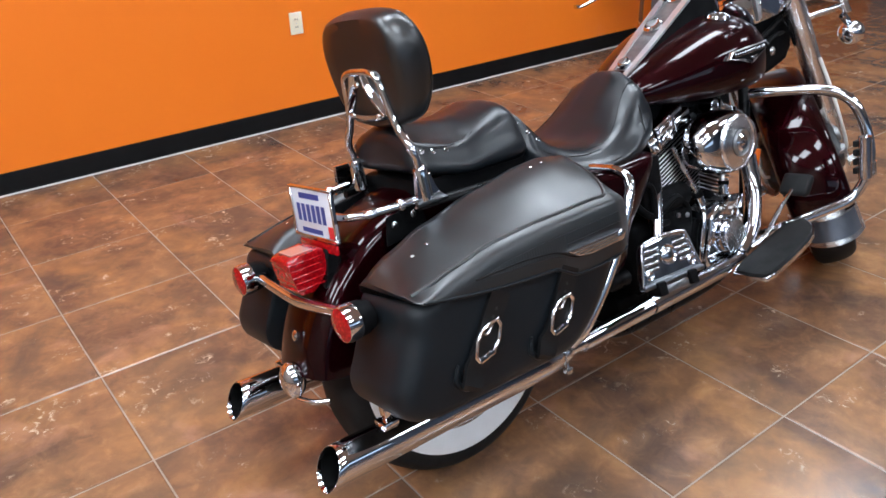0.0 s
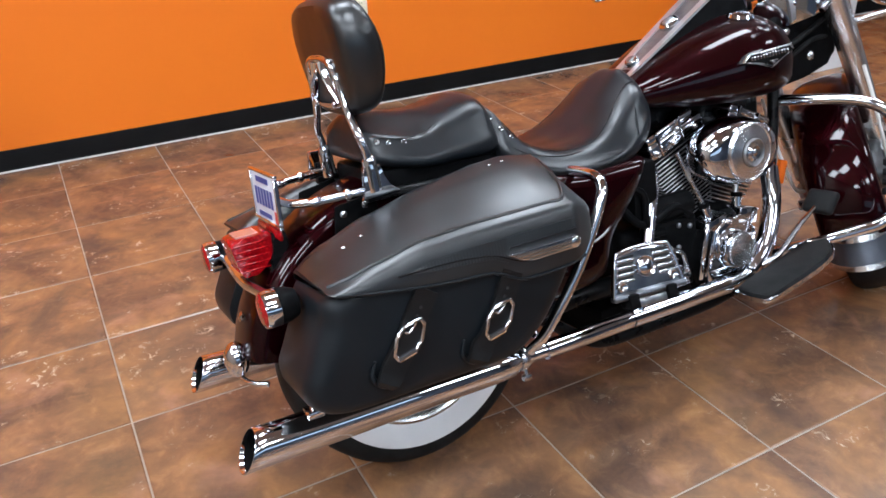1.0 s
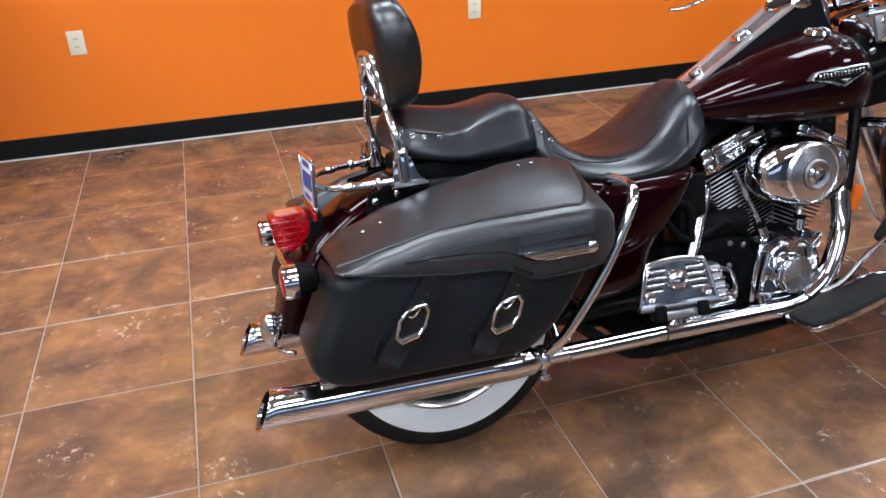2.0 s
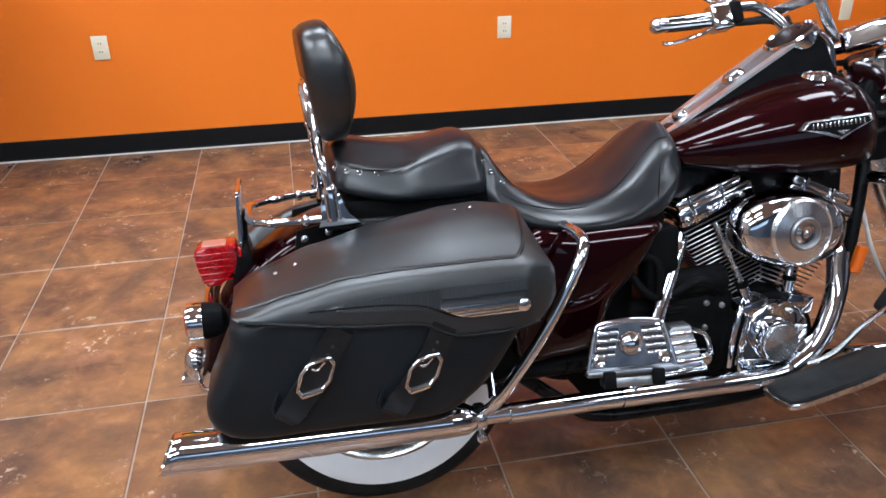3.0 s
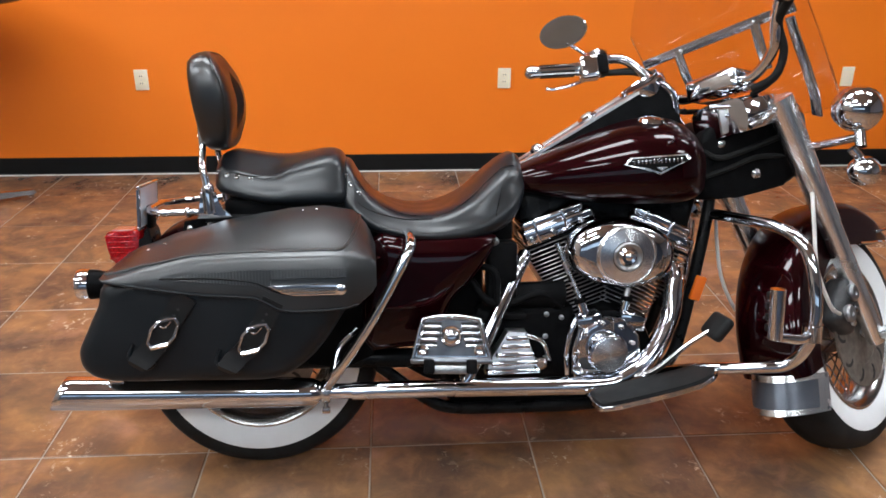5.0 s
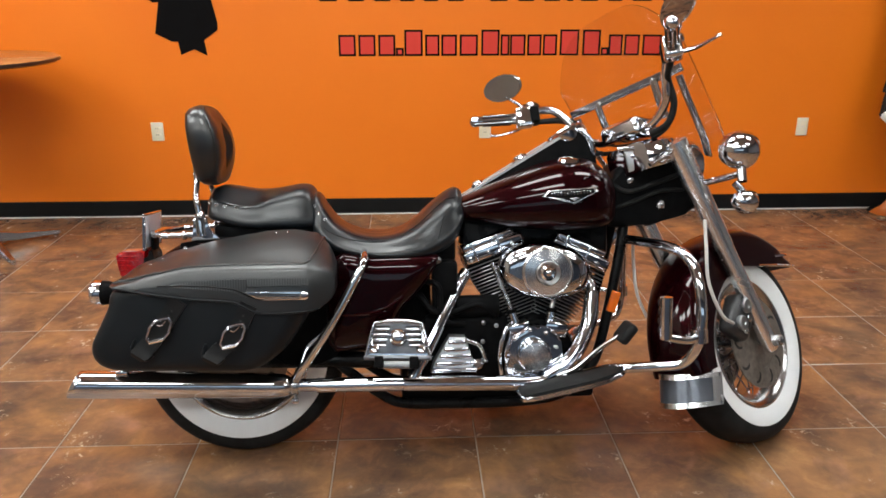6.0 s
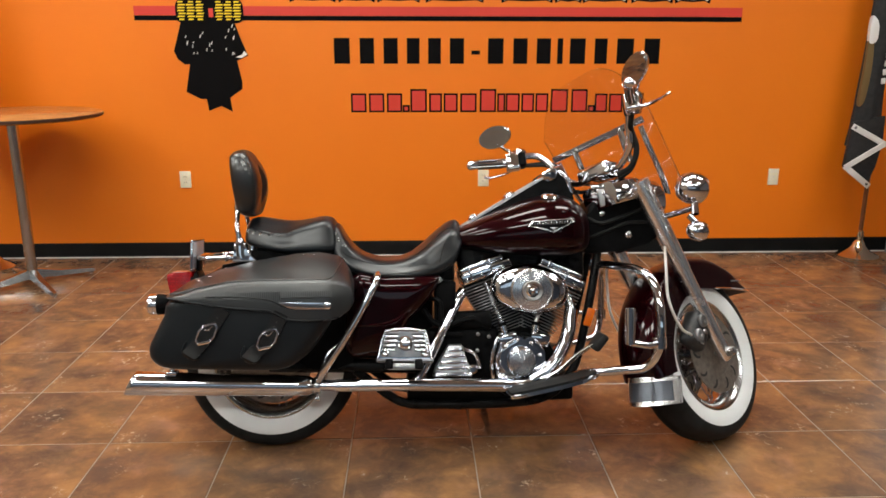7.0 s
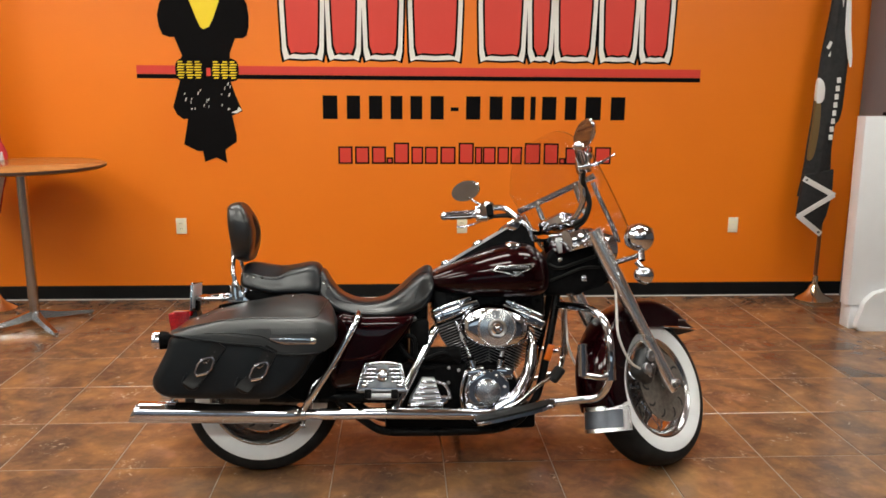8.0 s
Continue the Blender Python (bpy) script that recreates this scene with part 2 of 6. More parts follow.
_mk = ramp(TILE_MAT, noise_tex(TILE_MAT, _v, 5.5, 3, 0.5), [(0.57, (0, 0, 0)), (0.66, (1, 1, 1))])
_both = TILE_MAT.node_tree.nodes.new("ShaderNodeMath")
_both.operation = "MULTIPLY"
link(TILE_MAT, _fl, _both.inputs[0])
link(TILE_MAT, _mk, _both.inputs[1])
link(TILE_MAT, tile_blend(0.1, tile_blend(_both.outputs[0], _base, (0.62, 0.47, 0.34)), (0.04, 0.027, 0.02)), bsdf(TILE_MAT).inputs["Base Color"])
_mr = node(TILE_MAT, "ShaderNodeMapRange")
_mr.inputs["From Min"].default_value, _mr.inputs["From Max"].default_value = 0.3, 0.7
_mr.inputs["To Min"].default_value, _mr.inputs["To Max"].default_value = 0.15, 0.28
link(TILE_MAT, _fine, _mr.inputs["Value"])
link(TILE_MAT, _mr.outputs["Result"], bsdf(TILE_MAT).inputs["Roughness"])
bump(TILE_MAT, _fine, 0.25, 0.002)


# ---- mesh helpers ----
def finish(name, bm, material, smooth=38):
    bmesh.ops.recalc_face_normals(bm, faces=bm.faces)
    me = bpy.data.meshes.new(name)
    bm.to_mesh(me)
    bm.free()
    me.materials.append(material)
    me.polygons.foreach_set("use_smooth", [True] * len(me.polygons))
    me.set_sharp_from_angle(angle=radians(smooth))
    return me


def part(name, bm, material, parent=None, label="", m=None, smooth=38):
    """Links a bmesh as one mesh object under a thing or a part."""
    if m is not None:
        bm.transform(m)
    ob = new(name, finish(name, bm, material, smooth))
    ob.parent = parent
    if label:
        ob["label"] = label
    return ob


def thing(name, at, label, category, group="", kind=""):
    ob = new(name)
    ob.matrix_world = at
    return tagged(ob, label, category, group, kind)


def box(bm, x0, x1, y0, y1, z0, z1, bevel=0.0, seg=2, m=None):
    made = bmesh.ops.create_cube(bm, size=1.0)["verts"]
    for v in made:
        v.co = Vector(((x0 + x1) / 2 + v.co.x * (x1 - x0), (y0 + y1) / 2 + v.co.y * (y1 - y0), (z0 + z1) / 2 + v.co.z * (z1 - z0)))
        if m is not None:
            v.co = m @ v.co
    if bevel:
        edges = list({e for v in made for e in v.link_edges})
        bmesh.ops.bevel(bm, geom=edges, offset=bevel, segments=seg, affect="EDGES", profile=0.5)
    return bm


def boxed(*a, **k):
    return box(bmesh.new(), *a, **k)


def rings(bm, loops, caps=True, closed=True):
    """Skin over loops of equal length; closed: each loop is a ring."""
    rows = [[bm.verts.new(p) for p in loop] for loop in loops]
    n = len(rows[0])
    for a, b in zip(rows, rows[1:]):
        for i in range(n if closed else n - 1):
            j = (i + 1) % n
            bm.faces.new((a[i], a[j], b[j], b[i]))
    if caps and closed:
        bm.faces.new(rows[0][::-1])
        bm.faces.new(rows[-1])
    return bm


def smooth_path(points, res=6):
    """Points along a smooth line through the given ones."""
    p = [Vector(q) for q in points]
    p = [2 * p[0] - p[1]] + p + [2 * p[-1] - p[-2]]
    out = []
    for i in range(1, len(p) - 2):
        a, b, c, d = p[i - 1:i + 3]
        for k in range(res):
            t = k / res
            out.append(0.5 * (2 * b + (c - a) * t + (2 * a - 5 * b + 4 * c - d) * t * t + (3 * b - a - 3 * c + d) * t ** 3))
    return out + [p[-2]]


def tube(bm, points, r, n=12, res=6, flat=1.0):
    """A round bar along points; r one radius or one for each given point."""
    line = smooth_path(points, res) if res > 1 else [Vector(q) for q in points]
    count = len(line)
    side = None
    loops = []
    for i, c in enumerate(line):
        way = (line[min(i + 1, count - 1)] - line[max(i - 1, 0)]).normalized()
        if side is None:
            side = way.orthogonal().normalized()
        side = (side - way * side.dot(way)).normalized()
        up = way.cross(side)
        if isinstance(r, (int, float)):
            rad = r
        else:
            f = i / (count - 1) * (len(r) - 1)
            k = min(int(f), len(r) - 2)
            rad = r[k] + (r[k + 1] - r[k]) * (f - k)
        loops.append([c + rad * (math.cos(a) * side + flat * math.sin(a) * up) for a in (2 * math.pi * j / n for j in range(n))])
    return rings(bm, loops)


def tubed(*a, **k):
    return tube(bmesh.new(), *a, **k)


def lathe(bm, profile, n=32, m=None, closed=False):
    """Turns (radius, height) about the y axis, then moves by m."""
    start = len(bm.verts)
    rows = []
    for r, h in profile:
        rows.append([bm.verts.new((r * math.cos(a), h, r * math.sin(a))) for a in (2 * math.pi * j / n for j in range(n))])
    pairs = list(zip(rows, rows[1:]))
    if closed:
        pairs.append((rows[-1], rows[0]))
    for a, b in pairs:
        for i in range(n):
            j = (i + 1) % n
            bm.faces.new((a[i], a[j], b[j], b[i]))
    if not closed:
        bm.faces.new(rows[0])
        bm.faces.new(rows[-1])
    if m is not None:
        bm.verts.ensure_lookup_table()
        for v in bm.verts[start:]:
            v.co = m @ v.co
    return bm


def lathed(*a, **k):
    return lathe(bmesh.new(), *a, **k)


def prism(bm, outline, y0, y1, bevel=0.0, seg=2, m=None):
    """A plate with an outline in x, z, from y0 to y1, with its rims rounded."""
    rows = [[bm.verts.new((x, y, z)) for x, z in outline] for y in (y0, y1)]
    n = len(outline)
    for i in range(n):
        j = (i + 1) % n
        bm.faces.new((rows[0][i], rows[0][j], rows[1][j], rows[1][i]))
    caps = [bm.faces.new(rows[0][::-1]), bm.faces.new(rows[1])]
    made = rows[0] + rows[1]
    if bevel:
        edges = list({e for f in caps for e in f.edges})
        res = bmesh.ops.bevel(bm, geom=edges, offset=bevel, segments=seg, affect="EDGES", profile=0.5)
    if m is not None:
        for v in {v for f in bm.faces for v in f.verts}:
            v.co = m @ v.co
    return bm


def prismed(*a, **k):
    return prism(bmesh.new(), *a, **k)


def round_outline(points, res=5):
    """A closed smooth outline through points."""
    p = [Vector((x, z, 0)) for x, z in points]
    n = len(p)
    out = []
    for i in range(n):
        a, b, c, d = p[i - 1], p[i], p[(i + 1) % n], p[(i + 2) % n]
        for k in range(res):
            t = k / res
            q = 0.5 * (2 * b + (c - a) * t + (2 * a - 5 * b + 4 * c - d) * t * t + (3 * b - a - 3 * c + d) * t ** 3)
            out.append((q.x, q.y))
    return out


def ball(bm, c, r, squash=(1, 1, 1), u=20, v=12, m=None):
    made = bmesh.ops.create_uvsphere(bm, u_segments=u, v_segments=v, radius=r)["verts"]
    for q in made:
        q.co = Vector((q.co.x * squash[0], q.co.y * squash[1], q.co.z * squash[2]))
        if m is not None:
            q.co = m @ q.co
        q.co += Vector(c)
    return bm


def balled(*a, **k):
    return ball(bmesh.new(), *a, **k)


def lerp(table, x):
    """Value at x of a table of (x, value)."""
    if x <= table[0][0]:
        return table[0][1]
    for (a, u), (b, w) in zip(table, table[1:]):
        if x <= b:
            f = (x - a) / (b - a)
            f = f * f * (3 - 2 * f) * 0.4 + f * 0.6
            return u + (w - u) * f
    return table[-1][1]


def mirrored(bm):
    bmesh.ops.scale(bm, vec=(1, -1, 1), verts=bm.verts)
    bmesh.ops.reverse_faces(bm, faces=bm.faces)
    return bm


def solid(bm, thickness):
    bmesh.ops.recalc_face_normals(bm, faces=bm.faces)
    bmesh.ops.solidify(bm, geom=bm.faces[:], thickness=thickness)
    return bm


# ---- the room ----
def wall(name, x0, x1, y0, y1, z0, z1, material, label):
    ob = part(name, boxed(x0, x1, y0, y1, z0, z1), material)
    return tagged(ob, label, "wall", kind="structure")


wall("wall_north", WALL_W - 0.15, WALL_E + 0.15, WALL_Y, WALL_Y + 0.15, -0.02, CEIL, ORANGE, "smooth orange painted wall behind the motorcycle")
# unseen wall, toned to bounce light onto the west floor and darken mirrors
wall("wall_west", WALL_W - 0.15, WALL_W, WALL_S, WALL_Y, -0.02, CEIL, TAUPE_WALL, "unseen side wall, taupe for its bounce light")
def window_wall(name, number, along_x, at, lo, hi, w0, w1, z0, z1, out, material, label, lights):
    """A wall with one wide window: four pieces of wall round the opening, frame posts, panes and a sill."""
    def put(bm, a0, a1, d0, d1, b0, b1, bevel=0.0):
        d0, d1 = sorted((at + out * d0, at + out * d1))
        return box(bm, a0, a1, d0, d1, b0, b1, bevel) if along_x else box(bm, d0, d1, a0, a1, b0, b1, bevel)
    bm = bmesh.new()
    put(bm, lo, w0, 0, 0.15, -0.02, CEIL)
    put(bm, w1, hi, 0, 0.15, -0.02, CEIL)
    put(bm, w0, w1, 0, 0.15, -0.02, z0)
    put(bm, w0, w1, 0, 0.15, z1, CEIL)
    tagged(part(name, bm, material), label, "wall", kind="structure")
    win = thing(number, pose(0, 0, 0), "unseen added strip window that holds the fill lamp", "window", kind="structure")
    step = (w1 - w0 - 0.06) / lights
    for k in range(lights + 1):
        c = w0 + 0.03 + k * step
        part("window_frame", put(bmesh.new(), c - 0.03, c + 0.03, 0.07, 0.13, z0, z1, 0.004), SATIN, win)
    for k in range(lights):
        c = w0 + 0.06 + k * step
        pane = part("pane", put(bmesh.new(), c, c + step - 0.06, 0.096, 0.104, z0 + 0.002, z1 - 0.002), PANE, win)
        pane.visible_shadow = False
    part("window_sill", put(bmesh.new(), w0, w1, -0.04, 0.066, z0 + 0.002, z0 + 0.02, 0.004), material, win)


# unseen wall, grey so that the lacquer reflects less light
wall("wall_east", WALL_E, WALL_E + 0.15, WALL_S, WALL_Y, -0.02, CEIL, GREY_WALL, "unseen grey wall closing the far side of the shop")
# unseen wall; its strip window is added only to carry the fill lamp
window_wall("wall_south", "fill_window", True, WALL_S, WALL_W - 0.15, WALL_E + 0.15, -4.5, 2.5, 1.75, 2.65, -1, DARK_WALL, "unseen dark slate wall with an added strip window", 5)

wall("wall_pier", PIER_X, PIER_X + 0.3, 2.2, WALL_Y - 0.02, -0.02, CEIL, GREY_WALL, "narrow grey painted wall pier beside the orange wall")

# vinyl cove base along the north and east walls
bm = bmesh.new()
prof = [(0.0, 0.0), (0.014, 0.0), (0.008, 0.006), (0.005, 0.02), (0.004, 0.1), (0.002, 0.105), (0.0, 0.105)]
rings(bm, [[(x, WALL_Y - d, z) for d, z in prof] for x in (WALL_W, WALL_E)])
tagged(part("baseboard", bm, RUBBER_BASE), "black vinyl cove base along the orange wall", "baseboard", kind="structure")
bm = bmesh.new()
rings(bm, [[(WALL_E - d, y, z) for d, z in prof] for y in (WALL_S, WALL_Y - 0.016)])
tagged(part("baseboard", bm, RUBBER_BASE), "black vinyl cove base along the grey wall", "baseboard", kind="structure")

bm = tubed([(WALL_W, WALL_Y - 0.014, 0.003), (WALL_E, WALL_Y - 0.014, 0.003)], 0.0045, 8, 1)
tagged(part("trim", bm, CAULK), "thin pale caulk line between base and floor", "trim", kind="structure")

# suspended ceiling with its grid in one mesh
bm = bmesh.new()
box(bm, WALL_W, WALL_E, WALL_S, WALL_Y, CEIL + 0.01, CEIL + 0.1)
for k in range(int((WALL_E - WALL_W) / 0.61) + 1):
    x = WALL_W + 0.2 + k * 0.61
    box(bm, x - 0.012, x + 0.012, WALL_S, WALL_Y, CEIL, CEIL + 0.012)
for k in range(int((WALL_Y - WALL_S) / 1.22) + 1):
    y = WALL_S + 0.3 + k * 1.22
    box(bm, WALL_W, WALL_E, y - 0.012, y + 0.012, CEIL - 0.001, CEIL + 0.011)
tagged(part("ceiling", bm, CEILING), "white suspended tile ceiling", "ceiling", kind="structure")


def ceiling_light(x, y):
    t = thing("ceiling_light", pose(x, y, CEIL), "recessed fluorescent ceiling panel with white frame", "ceiling light", "ceiling panels")
    bm = bmesh.new()
    for a in ((-0.6, 0.6, -0.3, -0.28), (-0.6, 0.6, 0.28, 0.3), (-0.6, -0.58, -0.28, 0.28), (0.58, 0.6, -0.28, 0.28)):
        box(bm, *a, -0.02, 0.002)
    part("frame", bm, WHITE_WALL, t)
    part("diffuser", boxed(-0.578, 0.578, -0.278, 0.278, -0.012, -0.004), GLOW, t)
    return t


PANELS = [(-4.5, 0.4), (-2.4, 0.85), (-0.7, 0.4), (1.2, 0.4), (3.1, 0.4), (-4.3, -1.1), (-3.0, -1.5), (-0.9, -1.9), (3.4, -2.3), (-4.2, -4.2), (-0.4, -4.2), (2.4, -4.2), (-2.3, -4.2)]
first = ceiling_light(*PANELS[0])
for x, y in PANELS[1:]:
    copy_thing(first, pose(x, y, CEIL))

# floor bed; its tiles come last
floor = tagged(part("floor", boxed(WALL_W, WALL_E, WALL_S, WALL_Y, -0.1, -0.0025), GROUT), "glossy brown slate-look tile floor with pale grout", "floor", kind="structure")


# ---- wall graphics: plain shapes ----
def film(name, outline, material, parent, depth=0.003, back=0.0):
    bm = prismed(outline, WALL_Y - back - depth, WALL_Y - back)
    return part(name, bm, material, parent, m=Matrix.Translation((0, 0, 0)), smooth=20)


def rect(x0, x1, z0, z1):
    return [(x0, z0), (x1, z0), (x1, z1), (x0, z1)]


stripe = thing("wall_stripe", pose(0, 0, 0), "flat red stripe with a black lower edge on the orange wall", "wall graphic")
film("red_band", rect(-2.03, 2.01, 1.642, 1.70), WALL_RED, stripe)
film("black_band", rect(-2.03, 2.01, 1.61, 1.640), WALL_BLACK, stripe)


def letters(name, label, x0, x1, z0, z1, widths, material, pad, edges=(), tall=(), low=()):
    """A row of plain blocks that stands for a line of lettering; some stand taller, some are short and raised by a share of the height."""
    t = thing(name, pose(0, 0, 0), label, "wall sign")
    total = sum(abs(w) for w in widths)
    x = x0
    for k, w in enumerate(widths):
        step = abs(w) / total * (x1 - x0)
        a, b = x + pad * step, x + (1 - pad) * step
        x += step
        if w < 0:
            continue
        layers = [(grow, m) for grow, m in edges] + [(0.0, material)]
        for n, (g, m) in enumerate(layers):
            lo, hi = z0, z1 + (0.28 * (z1 - z0) if k in tall else 0.0)
            for which, up, share in low:
                if k == which:
                    lo, hi = z0 + up * (z1 - z0), z0 + (up + share) * (z1 - z0)
            o = rect(a - g, b + g, lo - g, hi + g)
            if z1 - z0 > 0.4:
                o = round_outline([(a - g + 0.06, z0 - g), (b + g - 0.06, z0 - g), (b + g - 0.01, z0 - g + 0.05), (b + g, z1 + g - 0.03), (b + g - 0.03, z1 + g), (a - g + 0.03, z1 + g), (a - g, z1 + g - 0.03), (a - g + 0.01, z0 - g + 0.05)], 2)
            film("block" if n == len(layers) - 1 else "edge", o, m, t, depth=0.0015, back=0.0015 * n)
    return t


letters("wall_sign", "row of plain dark blocks in place of lettering", -0.77, 1.50, 1.333, 1.50,
        [1.1, 1, 1, 0.9, 0.9, 1, 0.6, 1.1, 1, 1, 0.4, 1.1, 0.9, 1.2, 1.1], WALL_BLACK, 0.2, low=((6, 0.36, 0.16),))
letters("wall_sign", "row of small red blocks with dark rims in place of lettering", -0.64, 1.39, 1.022, 1.125,
        [1, 1, 1, 0.3, 1.1, 0.8, 0.9, 1.1, 1.1, 0.4, 0.9, 0.8, 0.8, 1.2, 1.1, 0.3, 0.8, 0.9, 1.2], WALL_RED, 0.17, [(0.012, WALL_BLACK)], (4, 8, 13, 14), ((3, 0.0, 0.24), (15, 0.0, 0.24)))
letters("wall_sign", "large red blocks with white and black rims on the wall", -1.03, 1.79, 1.80, 2.42,
        [1.2, 0.9, 1.1, 1.6, -0.25, 1.4, 0.6, 1.2, 1.1, 0.9], WALL_RED, 0.16, [(0.058, WALL_BLACK), (0.044, WALL_WHITE), (0.014, WALL_BLACK)])

# plain dark emblem with yellow patches over the stripe
emblem = thing("wall_emblem", pose(-1.535, 0, 1.62), "plain black tapering emblem with yellow patches on the orange wall", "wall graphic")


def emblem_film(name, outline, material, back):
    grown = [(0.005 + (x - 0.005) * 1.25, 0.05 + (z - 0.05) * 1.18) for x, z in outline]
    return part(name, prismed(grown, WALL_Y - back - 0.0015, WALL_Y - back), material, emblem, smooth=20)


# ragged, stepped outline, wider at the shoulders and tapering to two points below
emblem_film("body", [(-0.041, -0.499), (0.025, -0.471), (0.085, -0.504), (0.076, -0.426), (0.088, -0.415), (0.144, -0.376), (0.146, -0.336), (0.125, -0.219), (0.185, -0.191), (0.151, -0.101), (0.123, -0.012),
                     (0.128, 0.15), (0.15, 0.21), (0.161, 0.236), (0.205, 0.238), (0.225, 0.253), (0.238, 0.3), (0.241, 0.364), (0.233, 0.431), (0.201, 0.499), (0.19, 0.7), (-0.19, 0.7), (-0.204, 0.499), (-0.247, 0.431), (-0.263, 0.364), (-0.256, 0.3),
                     (-0.239, 0.253), (-0.2, 0.239), (-0.175, 0.241), (-0.155, 0.18), (-0.138, 0.134), (-0.15, 0.1), (-0.158, -0.017), (-0.204, -0.168), (-0.185, -0.213), (-0.15, -0.241), (-0.124, -0.238), (-0.155, -0.392), (-0.08, -0.432), (-0.05, -0.432)], WALL_BLACK, 0.0032)
emblem_film("wedge", [(-0.012, 0.286), (0.02, 0.3), (0.045, 0.35), (0.1, 0.5), (0.135, 0.66), (-0.13, 0.66), (-0.1, 0.5), (-0.05, 0.35), (-0.03, 0.3)], WALL_YELLOW, 0.0048)
for x0, x1 in ((-0.178, -0.022), (0.018, 0.172)):
    xm, hw = (x0 + x1) / 2, (x1 - x0) / 2
    blob = round_outline([(xm - hw, 0.02), (xm - hw * 0.9, 0.1), (xm, 0.125), (xm + hw * 0.9, 0.1), (xm + hw, 0.02), (xm + hw * 0.75, -0.012), (xm, -0.018), (xm - hw * 0.75, -0.012)], 4)
    emblem_film("patch_ground", blob, WALL_BLACK, 0.0048)
    for c in (-0.62, 0.0, 0.6):
        for k in range(7):
            z = 0.0 + 0.0155 * k
            w = hw * (0.27 if 0 < k < 6 else 0.19)
            x = xm + hw * c + 0.003 * math.sin(2.3 * k + 5 * c)
            emblem_film("patch", [(x - w, z), (x + w * 0.8, z + 0.001), (x + w, z + 0.008), (x - w * 0.7, z + 0.009)], WALL_YELLOW, 0.0064)
flecks = random.Random(4)
for k in range(20):
    x, z = flecks.uniform(-0.15, 0.14), flecks.uniform(-0.2, -0.03)
    h, w = flecks.uniform(0.006, 0.022), flecks.uniform(0.002, 0.005)
    if abs(x) < 0.12 - 0.3 * (z + 0.03):
        emblem_film("fleck", [(x - w, z), (x, z - 0.003), (x + w * 1.5, z + h), (x, z + h * 0.8)], WALL_WHITE, 0.0048)
emblem_film("fleck", [(0.12, -0.2), (0.15, -0.205), (0.182, -0.185), (0.165, -0.165), (0.155, -0.185)], WALL_WHITE, 0.0048)
film("red_gap", rect(-1.545, -1.516, 1.63, 1.685), WALL_RED, stripe, depth=0.0015, back=0.0064)


# ---- loose things along the wall ----
def outlet(x, z, kind):
    t = thing("wall_outlet", pose(x, WALL_Y, z), "ivory duplex wall outlet plate" if kind else "ivory blank wall plate", "outlet", "wall plates")
    part("plate", boxed(-0.038, 0.038, -0.007, 0, -0.058, 0.058, 0.003), OUTLET, t)
    if kind:
        for s in (-0.02, 0.02):
            part("socket", prismed(round_outline([(-0.016, s - 0.008), (0.016, s - 0.008), (0.016, s + 0.008), (-0.016, s + 0.008)]), -0.0095, -0.006, 0.001), OUTLET, t)
            bm = bmesh.new()
            box(bm, -0.0075, -0.0045, -0.0102, -0.009, s - 0.003, s + 0.006)
            box(bm, 0.0045, 0.0075, -0.0102, -0.009, s - 0.003, s + 0.006)
            part("slots", bm, DARK_SLOT, t)
    part("screw", lathed([(0.003, -0.0085), (0.003, -0.006)], 10), STEEL, t)


outlet(-1.785, 0.553, True)
outlet(0.278, 0.553, True)
outlet(2.345, 0.553, False)


def bistro_table(x, y):
    t = thing("bistro_table", pose(x, y, 0), "tall round table with wood top on a steel column", "table")
    part("tabletop", lathed([(0.3, -0.006), (0.49, 0.0), (0.505, 0.008), (0.505, 0.026), (0.499, 0.03)], 64, pose(0, 0, 1.034, 90)), WOOD, t)
    part("edge_band", lathed([(0.506, 0.007), (0.509, 0.009), (0.509, 0.023), (0.506, 0.025)], 64, pose(0, 0, 1.034, 90), True), DARK_EDGE, t)
    part("column", tubed([(0, 0, 0.06), (0, 0, 1.017)], 0.032, 24, 1), BRUSHED, t)
    part("top_plate", lathed([(0.12, 0), (0.12, 0.008), (0.04, 0.02)], 24, pose(0, 0, 1.027, -90)), SATIN, t)
    for k in range(4):
        m = pose(0, 0, 0, 0, 0, -48 + 90 * k)
        bm = bmesh.new()
        rings(bm, [[(r, -w, z0), (r, w, z0), (r, w * 0.6, z1), (r, -w * 0.6, z1)] for r, w, z0, z1 in ((0.02, 0.03, 0.045, 0.1), (0.15, 0.026, 0.03, 0.065), (0.36, 0.02, 0.016, 0.036), (0.38, 0.014, 0.018, 0.03))])
        leg = part("foot_bar", bm, BRUSHED, t, m=m)
        part("glide", lathed([(0.014, 0), (0.016, 0.012), (0.008, 0.018)], 16, m @ pose(0.355, 0, 0, 90)), STEEL, leg)
    return t


bistro_table(-2.60, 2.06)


